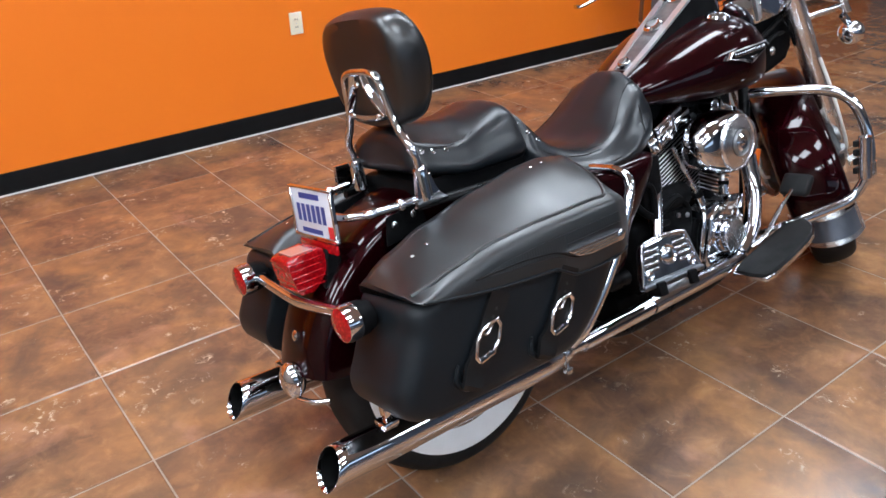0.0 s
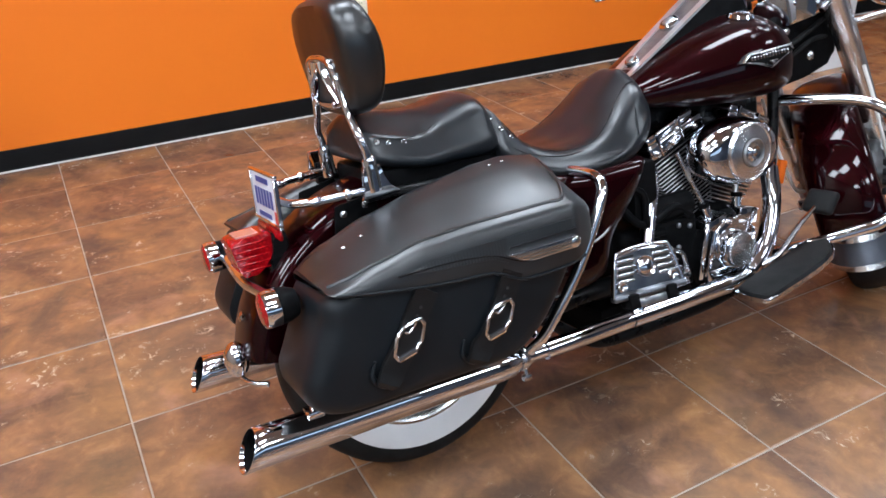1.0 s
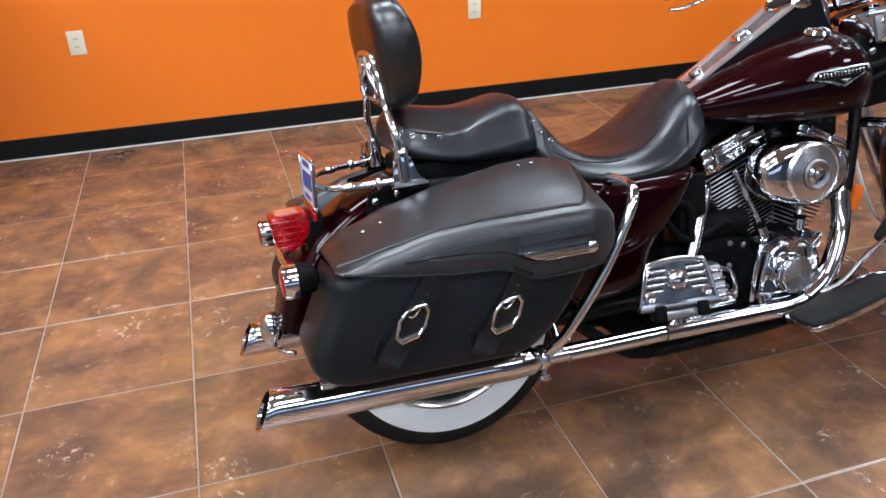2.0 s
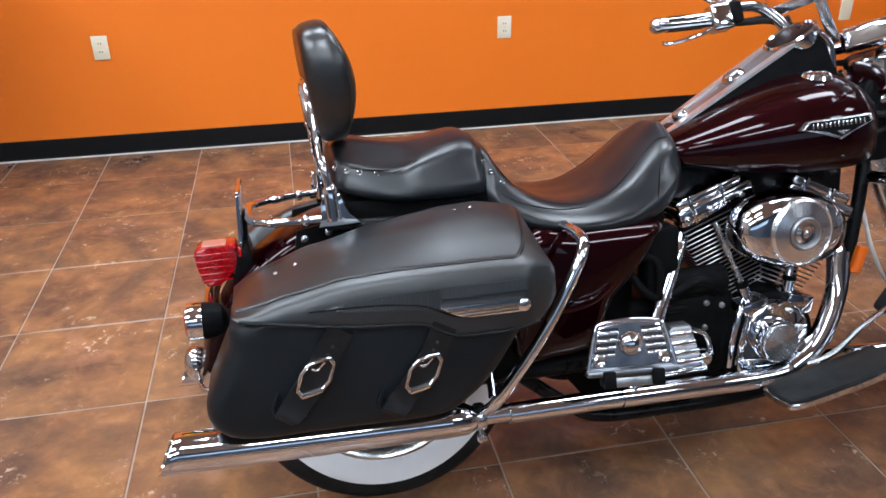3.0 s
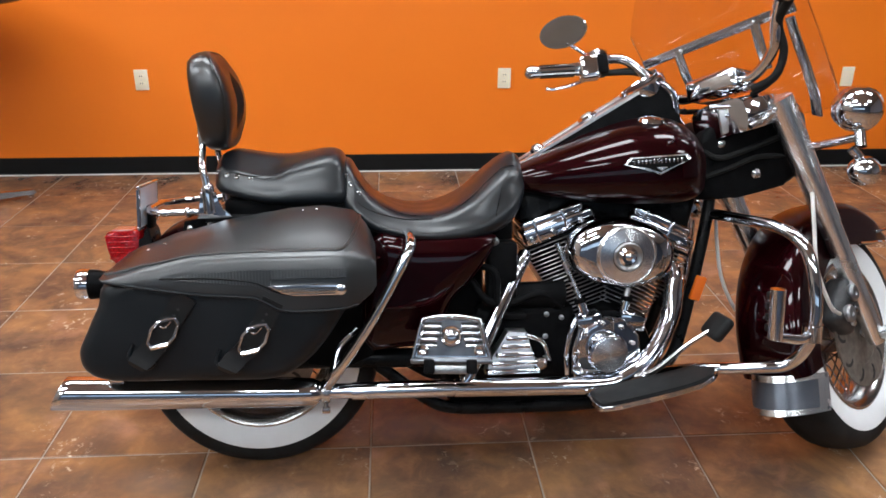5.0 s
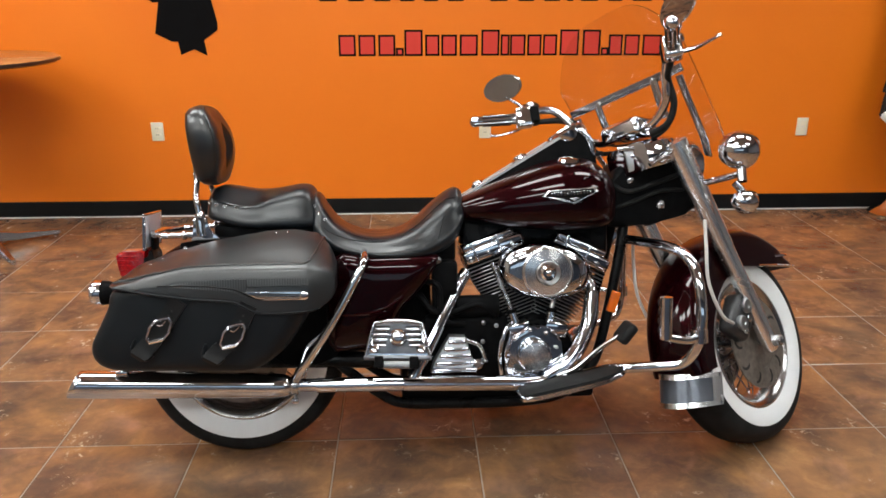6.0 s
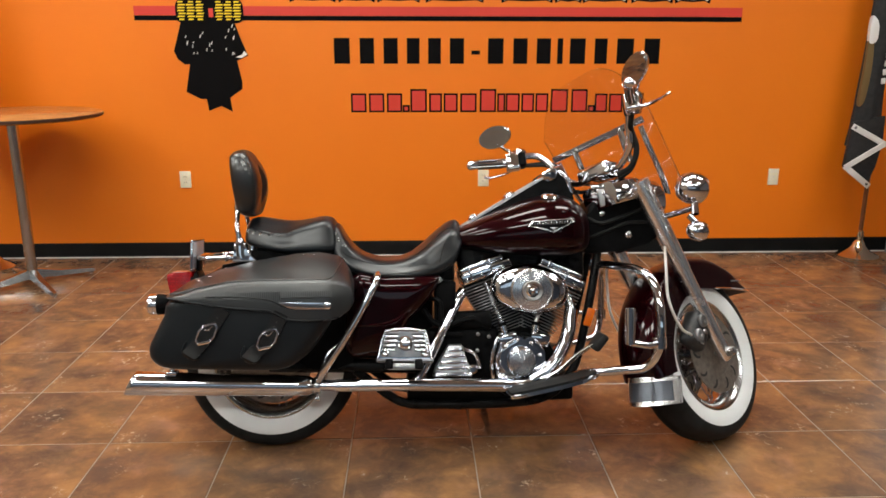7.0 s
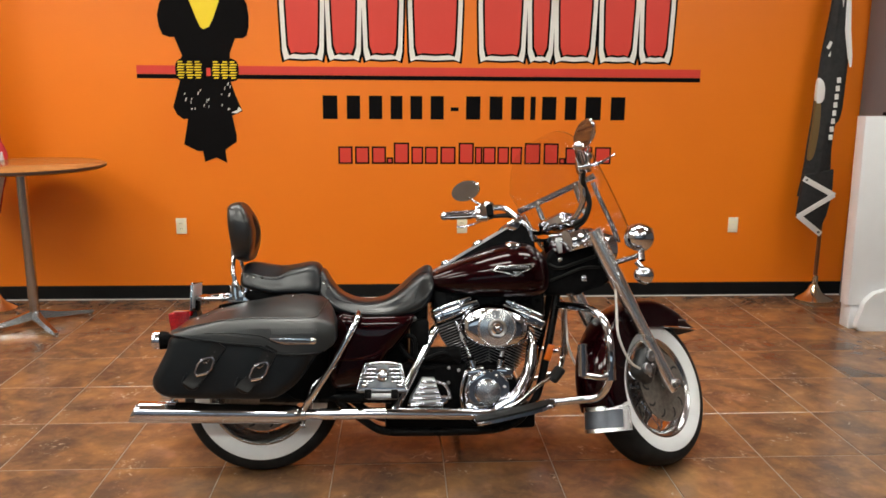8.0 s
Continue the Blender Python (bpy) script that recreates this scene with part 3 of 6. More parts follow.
def flag_cloth(left, right, z0, z1, thick, folds, seed):
    """A furled cloth: soft pleats between a left and a right outline that change with height."""
    rng = random.Random(seed)
    waves = [(k, rng.uniform(0.5, 1.0) / k ** 0.6, rng.uniform(0, 6.28), rng.uniform(-4, 4)) for k in folds]
    loops = []
    for k in range(60):
        z = z0 + (z1 - z0) * k / 59
        a, b = lerp(left, z), lerp(right, z)
        loop = []
        for i in range(64):
            turn = 2 * math.pi * i / 64
            fold = sum(amp * math.sin(n * turn + ph + tw * (z - z0)) for n, amp, ph, tw in waves) * 0.011
            loop.append(((a + b) / 2 + (b - a) / 2 * math.cos(turn), (thick + fold) * math.sin(turn) - 0.045, z))
        loops.append(loop)
    return rings(bmesh.new(), loops)


def strip_loft(points, halves, y):
    """A flat tape of changing width along points of a front plane."""
    loops = [[(px - h, y, pz), (px + h, y - 0.003, pz), (px + h, y + 0.003, pz), (px - h, y + 0.006, pz)] for (px, pz), h in zip(points, halves)]
    return rings(bmesh.new(), loops)


def flag_stand(x, y, label):
    t = thing("flag_stand", pose(x, y, 0), label, "flag")
    part("base", lathed([(0.135, 0.0), (0.14, 0.006), (0.14, 0.016), (0.115, 0.03), (0.07, 0.055), (0.045, 0.085), (0.034, 0.11), (0.022, 0.125), (0.024, 0.15), (0.022, 0.19), (0.017, 0.195)], 40, pose(0, 0, 0, 90)), BRASS, t, "polished brass weighted base")
    part("pole", tubed([(0, 0, 0.12), (0, 0, 2.72)], 0.0145, 14, 1), POLE_WOOD, t)
    part("finial", lathed([(0.002, 0.16), (0.02, 0.1), (0.026, 0.06), (0.016, 0.03), (0.018, 0.0)], 16, pose(0, 0, 2.72, 90)), BRASS, t)
    return t


def ribbon(points, half, front, back):
    """A flat tape along points of the front plane."""
    bm = bmesh.new()
    for (ax, az), (bx, bz) in zip(points, points[1:]):
        d = Vector((bx - ax, 0, bz - az)).normalized()
        n = Vector((-d.z, 0, d.x)) * half
        e = d * half * 0.7
        prism(bm, [(ax + n.x - e.x, az + n.z - e.z), (ax - n.x - e.x, az - n.z - e.z), (bx - n.x + e.x, bz - n.z + e.z), (bx + n.x + e.x, bz + n.z + e.z)], front, back, 0.001)
    return bm


banner = flag_stand(2.94, 2.52, "furled black flag with white hem tape on a brass stand")
cloth = part("cloth", flag_cloth([(0.8, -0.225), (0.95, -0.205), (1.07, -0.195), (1.44, -0.172), (1.75, -0.155), (2.18, -0.11), (2.6, -0.05)],
                                 [(0.8, 0.015), (1.16, -0.005), (1.31, 0.0), (1.36, 0.035), (1.44, 0.045), (1.75, 0.05), (2.18, 0.0), (2.6, 0.01)], 0.8, 2.6, 0.042, (3, 4, 6, 9), 4), FLAG_BLACK, banner, smooth=80)
part("lower_fold", prismed([(-0.212, 0.96), (-0.236, 0.66), (-0.06, 0.53), (-0.02, 0.66), (0.012, 0.82), (0.005, 1.0)], -0.098, -0.06, 0.01), FLAG_BLACK, cloth)
part("hem_tape", ribbon([(-0.205, 0.93), (0.012, 0.818)], 0.019, -0.107, -0.099), FLAG_WHITE, cloth, "white hem tape")
part("hem_tape", ribbon([(0.01, 0.812), (-0.227, 0.664)], 0.018, -0.111, -0.104), FLAG_WHITE, cloth, "white hem tape")
part("hem_tape", ribbon([(-0.226, 0.66), (-0.06, 0.535)], 0.019, -0.107, -0.099), FLAG_WHITE, cloth, "white hem tape")
for gx, gz in ((-0.197, 0.926), (-0.072, 0.544)):
    part("eyelet", lathed([(0.004, 0.0), (0.009, 0.001), (0.009, 0.004), (0.004, 0.005)], 12, pose(gx, -0.107, gz, 180), True), DARK_SLOT, cloth)
part("edge_tape", strip_loft([(-0.03, 2.55), (-0.028, 2.18), (0.0, 1.98), (0.035, 1.8), (0.048, 1.72)], [0.028, 0.03, 0.022, 0.016, 0.004], -0.088), FLAG_WHITE, cloth, "white edge tape")
for k in range(8):
    f = k / 7
    part("print_bar", boxed(-0.014, 0.014, -0.003, 0.003, -0.019, 0.019, 0.002, m=pose(-0.028 - 0.012 * f, -0.093 + 0.01 * f, 1.63 - 0.4 * f, 0, -6)), FLAG_WHITE, cloth)
for k in range(2):
    part("print_bar", boxed(-0.012, 0.012, -0.003, 0.003, -0.026, 0.026, 0.002, m=pose(-0.115 + 0.02 * k, -0.08, 1.87 - 0.055 * k, 0, 24)), FLAG_WHITE, cloth)
part("print_patch", prismed(round_outline([(-0.172, 1.64), (-0.125, 1.6), (-0.12, 1.5), (-0.145, 1.47), (-0.175, 1.49)]), -0.088, -0.06, 0.003), FLAG_WHITE, cloth)
part("print_patch", prismed(round_outline([(-0.172, 1.5), (-0.14, 1.49), (-0.13, 1.3), (-0.15, 1.1), (-0.19, 1.08), (-0.178, 1.3)]), -0.085, -0.06, 0.003), FLAG_TAN, cloth)

ensign = flag_stand(-3.03, 2.42, "furled red striped flag on a brass stand beside the table")
cloth = part("cloth", flag_cloth([(0.7, -0.06), (0.9, -0.13), (1.2, -0.15), (2.6, -0.05)], [(0.7, 0.12), (0.84, 0.15), (0.95, 0.185), (1.1, 0.21), (1.2, 0.17), (1.6, 0.09), (2.6, 0.02)], 0.7, 2.6, 0.05, (3, 5, 7), 9), FLAG_RED, ensign, smooth=80)
part("pale_stripe", tubed([(0.12, -0.092, 0.72), (0.15, -0.1, 0.85), (0.185, -0.095, 1.0), (0.19, -0.085, 1.12)], [0.012, 0.024, 0.024, 0.006], 10, 6, 0.5), FLAG_BLUE, cloth, "pale stripe")

stand = thing("display_pedestal", pose(2.755, 1.79, 0), "tall white laminate pedestal with a rounded foot", "pedestal")
part("panel", prismed([(0.022, 0.165), (0.46, 0.165), (0.46, 1.4), (0.0, 1.4)], 0.0, 0.1, 0.008), WHITE_PANEL, stand)
part("plinth", boxed(0.045, 0.46, 0.012, 0.12, 0.0, 0.164, 0.006), WHITE_PANEL, stand)
part("foot", prismed(round_outline([(0.09, 0.0), (0.46, 0.0), (0.46, 0.16), (0.4, 0.235), (0.3, 0.275), (0.2, 0.27), (0.125, 0.215), (0.095, 0.14)], 4), -0.05, -0.002, 0.012), WHITE_PANEL, stand)
part("cap", boxed(0.16, 0.46, 0.02, 0.09, 1.401, 1.425, 0.005), SATIN, stand, "black cap on top")


# ---- the motorcycle: x ahead, y to its left, z up, from under the rear axle ----
BIKE = pose(-0.745, -0.0217, 0.0, 0, 0, 1.8) @ pose(0, 0, 0, -12.0)
bike = thing("motorcycle", BIKE, "maroon touring motorcycle with black leather bags leaning on its stand", "motorcycle")
STEER, RAKE, WHEEL_R = 38.0, 26.75, 0.32
HUB_F = Vector((1.621, -0.045, 0.297))
FRONT = Matrix.Translation(HUB_F) @ Matrix.Rotation(radians(STEER), 4, Vector((-math.sin(radians(RAKE)), 0, math.cos(radians(RAKE)))))
UP = Vector((-math.sin(radians(RAKE)), 0, math.cos(radians(RAKE))))
AHEAD = Vector((math.cos(radians(RAKE)), 0, math.sin(radians(RAKE))))
SIDES = (-1, 1)


def both(name, make, material, parent=bike, label="", m=None, smooth=38):
    """A part on the right side and its mirror image on the left."""
    a = part(name, make(), material, parent, label, m, smooth)
    b = part(name, mirrored(make()), material, parent, label, m, smooth)
    return a, b


def wheel(name, m, disc_side):
    rim = part(name, lathed([(0.211, 0.061), (0.211, 0.055), (0.196, 0.046), (0.19, 0.022), (0.19, -0.022), (0.196, -0.046), (0.211, -0.055), (0.211, -0.061),
                             (0.204, -0.063), (0.192, -0.057), (0.184, -0.047), (0.174, -0.03), (0.17, -0.012), (0.17, 0.012), (0.174, 0.03), (0.184, 0.047), (0.192, 0.057), (0.204, 0.063)], 64, m, True), BRUSHED, bike)
    prof = [(0.203, 0.05), (0.212, 0.059), (0.228, 0.066), (0.25, 0.0695), (0.275, 0.07), (0.292, 0.067), (0.304, 0.06), (0.313, 0.047), (0.3185, 0.025), (0.32, 0.0)]
    full = prof + [(r, -h) for r, h in prof[-2::-1]] + [(0.195, -0.03), (0.195, 0.03)]
    tyre = part("tyre", lathed(full, 80, m, True), RUBBER, rim)
    for s in SIDES:
        ring = [(0.211, 0.0595), (0.214, 0.0612), (0.229, 0.0676), (0.25, 0.0711), (0.264, 0.0716), (0.268, 0.071), (0.268, 0.069), (0.25, 0.068), (0.229, 0.0645)]
        part("whitewall", lathed([(r, s * h) for r, h in ring], 80, m, True), WHITE_RUBBER, rim)
    part("hub", lathed([(0.02, -0.085), (0.032, -0.08), (0.036, -0.06), (0.05, -0.05), (0.05, 0.05), (0.036, 0.06), (0.03, 0.085)], 28, m), STEEL, rim)
    for k in range(40):
        a, b = 2 * math.pi * k / 40, 2 * math.pi * (k + (2.6 if k % 4 < 2 else -2.6)) / 40
        h = 0.03 if k % 2 else -0.03
        part("spoke", tubed([m @ Vector((0.048 * math.cos(a), h * 1.3, 0.048 * math.sin(a))), m @ Vector((0.172 * math.cos(b), h * 0.2, 0.172 * math.sin(b)))], 0.0023, 5, 1), CHROME, rim)
    for s in disc_side:
        d = part("brake_disc", lathed([(0.085, s * 0.078), (0.147, s * 0.078), (0.147, s * 0.083), (0.085, s * 0.083)], 56, m, True), DISC, rim, "worn steel brake disc")
        part("disc_carrier", lathed([(0.03, s * 0.072), (0.09, s * 0.077), (0.09, s * 0.081), (0.03, s * 0.086)], 28, m), DISC, rim)
        for k in range(10):
            t = m @ Matrix.Rotation(2 * math.pi * k / 10, 4, "Y") @ Matrix.Translation((0.117, s * 0.0805, 0)) @ Matrix.Rotation(radians(28), 4, "Y")
            arc = [(-0.021 + 0.042 * i / 6, 0.009 * (1 - (i / 3 - 1) ** 2)) for i in range(7)]
            part("disc_slot", prismed([(a, b + 0.0045) for a, b in arc] + [(a, b - 0.0045) for a, b in arc[::-1]], -0.0034, 0.0034, m=t), DARK_SLOT, rim)
    return rim


wheel("rear_wheel", pose(0, 0, WHEEL_R), SIDES)
wheel("front_wheel", FRONT, SIDES)


def fender_sheet(centre, radius, half, a0, a1, skirt, steps=40):
    """A wheel guard: crowned sheet with side skirts. radius, half width and the skirt's end radius are functions of the angle."""
    loops = []
    for k in range(steps + 1):
        deg = a0 + (a1 - a0) * k / steps
        a, rc, hw, rs = radians(deg), radius(deg), half(deg), skirt(deg)
        fall = min(0.036, (rc - rs) * 0.6)
        sec = []
        for i in range(-9, 10):
            f = abs(i) / 9
            s = 1 if i > 0 else -1
            if f <= 0.67:
                g = f / 0.67 * math.pi / 2
                y, r = s * hw * math.sin(g) ** 0.85, rc - fall * (1 - math.cos(g)) ** 1.1
            else:
                y, r = s * hw * (1 + 0.03 * (f - 0.67)), rc - fall - (rc - fall - rs) * (f - 0.67) / 0.33
            sec.append(Vector(centre) + Vector((r * math.cos(a), y, r * math.sin(a))))
        loops.append(sec)
    return solid(rings(bmesh.new(), loops, False, False), 0.003)


rear_fender = part("rear_fender", fender_sheet((0, 0, WHEEL_R), lambda a: 0.402, lambda a: 0.096, 168, 40, lambda a: lerp([(40, 0.3), (110, 0.265), (168, 0.29)], a)), MAROON, bike, "glossy maroon rear fender")
part("fender_tip_lamp", balled((-0.404, -0.017, 0.395), 0.034, (0.8, 0.95, 1.2)), CHROME, rear_fender, "chrome fender tip lamp")
part("tip_trim", tubed([(-0.365, -0.09, 0.35), (-0.392, -0.06, 0.35), (-0.403, 0, 0.35), (-0.392, 0.06, 0.35), (-0.365, 0.09, 0.35)], 0.006, 10), CHROME, rear_fender)
part("fender_bolt", lathed([(0.011, 0.0), (0.011, 0.006), (0.006, 0.009)], 16, pose(-0.371, -0.016, 0.484, 0, 0, 90) @ pose(0, 0, 0, 22)), CHROME, rear_fender)


# saddlebags, right side built, left mirrored
def bag_body():
    o = round_outline([(-0.278, 0.595), (-0.311, 0.535), (-0.341, 0.475), (-0.36, 0.43), (-0.348, 0.387), (-0.295, 0.362), (-0.15, 0.353), (0.0, 0.347), (0.085, 0.351), (0.143, 0.383),
                       (0.185, 0.424), (0.228, 0.485), (0.258, 0.54), (0.264, 0.578), (0.1, 0.6), (-0.1, 0.61)], 5)
    cx, cz = -0.05, 0.49
    loops = []
    for y, inset in ((-0.185, 0.012), (-0.19, 0.002), (-0.2, 0.0), (-0.325, 0.0), (-0.34, 0.002), (-0.352, 0.006), (-0.362, 0.013), (-0.369, 0.022), (-0.373, 0.034), (-0.3745, 0.05)):
        ring = []
        for x, z in o:
            d = math.hypot(x - cx, z - cz)
            k = (d - inset) / d
            ring.append((cx + (x - cx) * k, y, cz + (z - cz) * k))
        loops.append(ring)
    return rings(bmesh.new(), loops)


SEAM = [(-0.29, 0.597), (-0.19, 0.577), (-0.055, 0.558), (0.035, 0.55), (0.06, 0.54), (0.098, 0.519), (0.15, 0.514), (0.224, 0.516), (0.31, 0.526)]
RIDGE = [(-0.29, 0.602), (-0.25, 0.609), (-0.19, 0.622), (-0.086, 0.641), (0.018, 0.645), (0.123, 0.644), (0.24, 0.644), (0.31, 0.634)]
CROWN = [(-0.3, 0.616), (-0.232, 0.65), (-0.139, 0.682), (0.0, 0.713), (0.07, 0.724), (0.123, 0.732), (0.193, 0.735), (0.262, 0.724), (0.295, 0.703), (0.315, 0.67)]


def lid_profile(x):
    f = (x + 0.292) / 0.606
    end = min(1.0, max(0.0, f * 28) ** 0.5, max(0.0, (1 - f) * 12) ** 0.5 + 0.02)
    zs, zr, zc = lerp(SEAM, x), lerp(RIDGE, x), lerp(CROWN, x)
    d = zr - zs
    q = [(-0.18, zs), (-0.18, zc - 0.05), (-0.184, zc - 0.02), (-0.2, zc - 0.003), (-0.22, zc), (-0.27, zc - (zc - zr) * 0.29), (-0.32, zc - (zc - zr) * 0.63), (-0.353, zr + 0.0075),
         (-0.37, zr - min(0.001, 0.05 * d)), (-0.3775, zr - min(0.012, 0.2 * d)), (-0.3805, zs + 0.4 * d + min(0.02, 0.15 * d)), (-0.3835, zs + min(0.016, 0.25 * d)),
         (-0.382, zs + 0.002), (-0.37, zs - 0.002)]
    sweep = min(1.0, max(0.0, (1.03 - f) * 7) ** 0.5)
    cy, cz = -0.2, (zs + zc) / 2
    return [(x, cy + (y - cy) * (0.6 + 0.4 * min(end * 0.2 + 0.8, sweep)), cz + (z - cz) * (0.5 + 0.5 * end)) for y, z in q]


def bag_lid():
    return rings(bmesh.new(), [lid_profile(-0.292 + 0.606 * k / 56) for k in range(57)])


def saddlebag(flip):
    def fit(bm):
        return mirrored(bm) if flip else bm
    body = part("saddlebag", fit(bag_body()), BAG_LEATHER, bike, "black leather hard saddlebag")
    part("lid", fit(bag_lid()), LID_LEATHER, body, "black leather lid with piped edge", smooth=50)
    pts = [lid_profile(x)[k] for x, k in ((-0.284, 7), (-0.24, 7), (-0.2, 7), (-0.15, 7), (-0.1, 7), (-0.05, 7), (0.0, 7), (0.05, 7), (0.1, 7), (0.15, 7), (0.2, 7), (0.236, 7), (0.26, 6), (0.272, 5), (0.278, 4), (0.28, 3))]
    part("piping", fit(tubed(pts, 0.0042, 8, 3)), LEATHER, body)
    pts = [(x, lid_profile(x)[11][1] - 0.0005, lerp(SEAM, x) + 0.004) for x in (-0.28, -0.17, -0.07, 0.03, 0.06, 0.1, 0.16, 0.22, 0.27)]
    part("piping", fit(tubed(pts, 0.0032, 8, 4)), BAG_LEATHER, body)
    pts = [(x, -0.3838, lerp(SEAM, x) + 0.022 + 0.02 * min(1, max(0, (x + 0.2) * 9))) for x in (-0.16, -0.06, 0.0, 0.05, 0.1, 0.16, 0.24)]
    part("stitching", fit(tubed(pts, 0.002, 6, 3)), BLACK, body)
    # ribbed side panel, one embossed skin
    cols = []
    for k in range(236):
        x = -0.165 + 0.41 * k / 235
        z0, z1 = lerp(SEAM, x) + 0.03, lerp(RIDGE, x) - 0.03
        z0 = max(z0, lerp([(0.03, 0.0), (0.08, 0.592)], x))
        y = -0.3838 - (0.00035 if k % 4 < 2 else 0.0)
        cols.append([(x, -0.381, z0), (x, y, z0 + 0.002), (x, y + 0.0015, (z0 + z1) / 2), (x, y + 0.0035, z1)] if z1 > z0 + 0.004 else [(x, -0.381, z0)] * 4)
    panel = rings(bmesh.new(), [c for c in cols if c[3][2] > c[0][2]], False, False)
    part("ribbed_panel", fit(solid(panel, 0.002)), LID_LEATHER, body)
    # chrome side badge: pointed bar with grooves and a round end
    badge = part("badge", fit(prismed([(0.072, 0.581), (0.232, 0.578), (0.228, 0.555), (0.13, 0.556), (0.105, 0.562)], -0.3925, -0.381, 0.002)), CHROME, body, "pointed chrome badge bar")
    bm = bmesh.new()
    for z in (0.5605, 0.5665, 0.5725):
        box(bm, 0.12 - (z - 0.56) * 2.4, 0.222, -0.3938, -0.3915, z - 0.0009, z + 0.0009)
    part("badge_groove", fit(bm), DARK_SLOT, body)
    part("badge_boss", fit(lathed([(0.0125, 0.0), (0.0125, 0.008), (0.009, 0.011), (0.003, 0.0115)], 20, pose(0.234, -0.3835, 0.567, 180))), CHROME, body)
    for x, y in ((0.145, -0.235), (0.178, -0.235), (-0.172, -0.262), (-0.21, -0.262)):
        q = lid_profile(x)
        z = lerp([(-p[1], p[2]) for p in q[4:8]], -y)
        part("rivet", fit(balled((x, y, z + 0.0008), 0.0048, (1, 1, 0.45), 10, 6)), STEEL, body)
    # two slanting straps with octagonal buckles
    for bx, bz, tx, tz, lx, lz in ((-0.16, 0.482, -0.105, 0.562, -0.222, 0.408), (0.036, 0.46, 0.083, 0.545, -0.03, 0.39)):
        way = Vector((tx - bx, 0, tz - bz)).normalized()
        nrm = Vector((way.z, 0, -way.x))
        strap = bmesh.new()
        rings(strap, [[(c[0] - w * nrm.x, -0.37 - d, c[1] - w * nrm.z), (c[0] + w * nrm.x, -0.37 - d, c[1] + w * nrm.z),
                       (c[0] + w * nrm.x, -0.3785 - d, c[1] + w * nrm.z), (c[0] - w * nrm.x, -0.3785 - d, c[1] - w * nrm.z)]
                      for c, w, d in (((tx, tz), 0.024, 0.006), ((bx + 0.02, bz + 0.03), 0.024, 0.005), ((bx, bz), 0.024, 0.008), ((bx - 0.022, bz - 0.03), 0.025, 0.01), ((lx + 0.026, lz + 0.028), 0.025, 0.009), ((lx + 0.014, lz + 0.015), 0.0245, 0.016), ((lx + 0.004, lz + 0.005), 0.022, 0.02), ((lx - 0.003, lz - 0.002), 0.016, 0.015))])
        band = part("strap", fit(strap), STRAP, body, "black leather strap")
        for k in (0.045, 0.062):
            h = Vector((bx, -0.3835, bz)) + way * k
            part("strap_hole", fit(lathed([(0.0032, -0.001), (0.0032, 0.001), (0.001, 0.0012)], 10, pose(h.x, h.y, h.z, 180))), DARK_SLOT, band)
        ring = [(0.0, 0.041), (0.02, 0.039), (0.0315, 0.02), (0.0315, -0.02), (0.02, -0.039), (0.0, -0.041), (-0.02, -0.039), (-0.0315, -0.02), (-0.0315, 0.02), (-0.02, 0.039)]
        tall = Vector((0.31, 0, 0.95)).normalized()
        wide = Vector((0.98, 0, 0.2)).normalized()
        turned = [Vector((bx, -0.389, bz)) + tall * b * 0.78 + wide * a * 0.96 for a, b in ring]
        bm = bmesh.new()
        n = len(turned)
        loops = []
        for i in range(n):
            p = turned[i]
            out = (p - Vector((bx, -0.389, bz))).normalized()
            loops.append([p + 0.0048 * (math.cos(t) * out + math.sin(t) * Vector((0, -1, 0))) for t in (2 * math.pi * j / 10 for j in range(10))])
        rows = [[bm.verts.new(q) for q in lp] for lp in loops]
        for i in range(n):
            a, b = rows[i], rows[(i + 1) % n]
            for j in range(10):
                bm.faces.new((a[j], a[(j + 1) % 10], b[(j + 1) % 10], b[j]))
        buckle = part("buckle", fit(bm), CHROME, body, "octagonal chrome buckle")
        lo = Vector((bx, -0.389, bz)) - tall * 0.031
        part("buckle_bar", fit(tubed([lo - wide * 0.019, lo + wide * 0.019], 0.0062, 8, 1)), CHROME, body)
        hi = Vector((bx, -0.386, bz)) + tall * 0.012
        part("buckle_tongue", fit(tubed([hi - wide * 0.012 + tall * 0.006, hi, hi + wide * 0.012 + tall * 0.012], 0.0022, 6, 4)), STEEL, body)
        # keeper slot into which the strap's end is tucked
        end = Vector((lx + 0.004, -0.3765, lz + 0.004))
        part("strap_slot", fit(tubed([end - nrm * 0.034 + way * 0.03, end - nrm * 0.026, end - way * 0.008, end + nrm * 0.022, end + nrm * 0.03 + way * 0.016], [0.003, 0.006, 0.0065, 0.006, 0.003], 8, 5)), BAG_LEATHER, body)
    return body


saddlebag(False)
saddlebag(True)


# mufflers and pipes
def muffler_ring(x, r, slash, n=32):
    zc = 0.2905 - 0.042 * (x + 0.46)
    return [(x + slash * r * math.sin(a), -0.22 + r * math.cos(a), zc + r * math.sin(a)) for a in (2 * math.pi * j / n for j in range(n))]


def muffler():
    return rings(bmesh.new(), [muffler_ring(*q) for q in ((-0.452, 0.0385, 0.5), (-0.4605, 0.0392, 0.5), (-0.461, 0.0402, 0.5), (-0.4595, 0.0412, 0.5), (-0.44, 0.041, 0.5), (-0.38, 0.0408, 0.25), (-0.3, 0.0405, 0.0), (0.1, 0.037, 0.0), (0.15, 0.034, 0.0), (0.165, 0.027, 0.0), (0.175, 0.022, 0.0))], False)


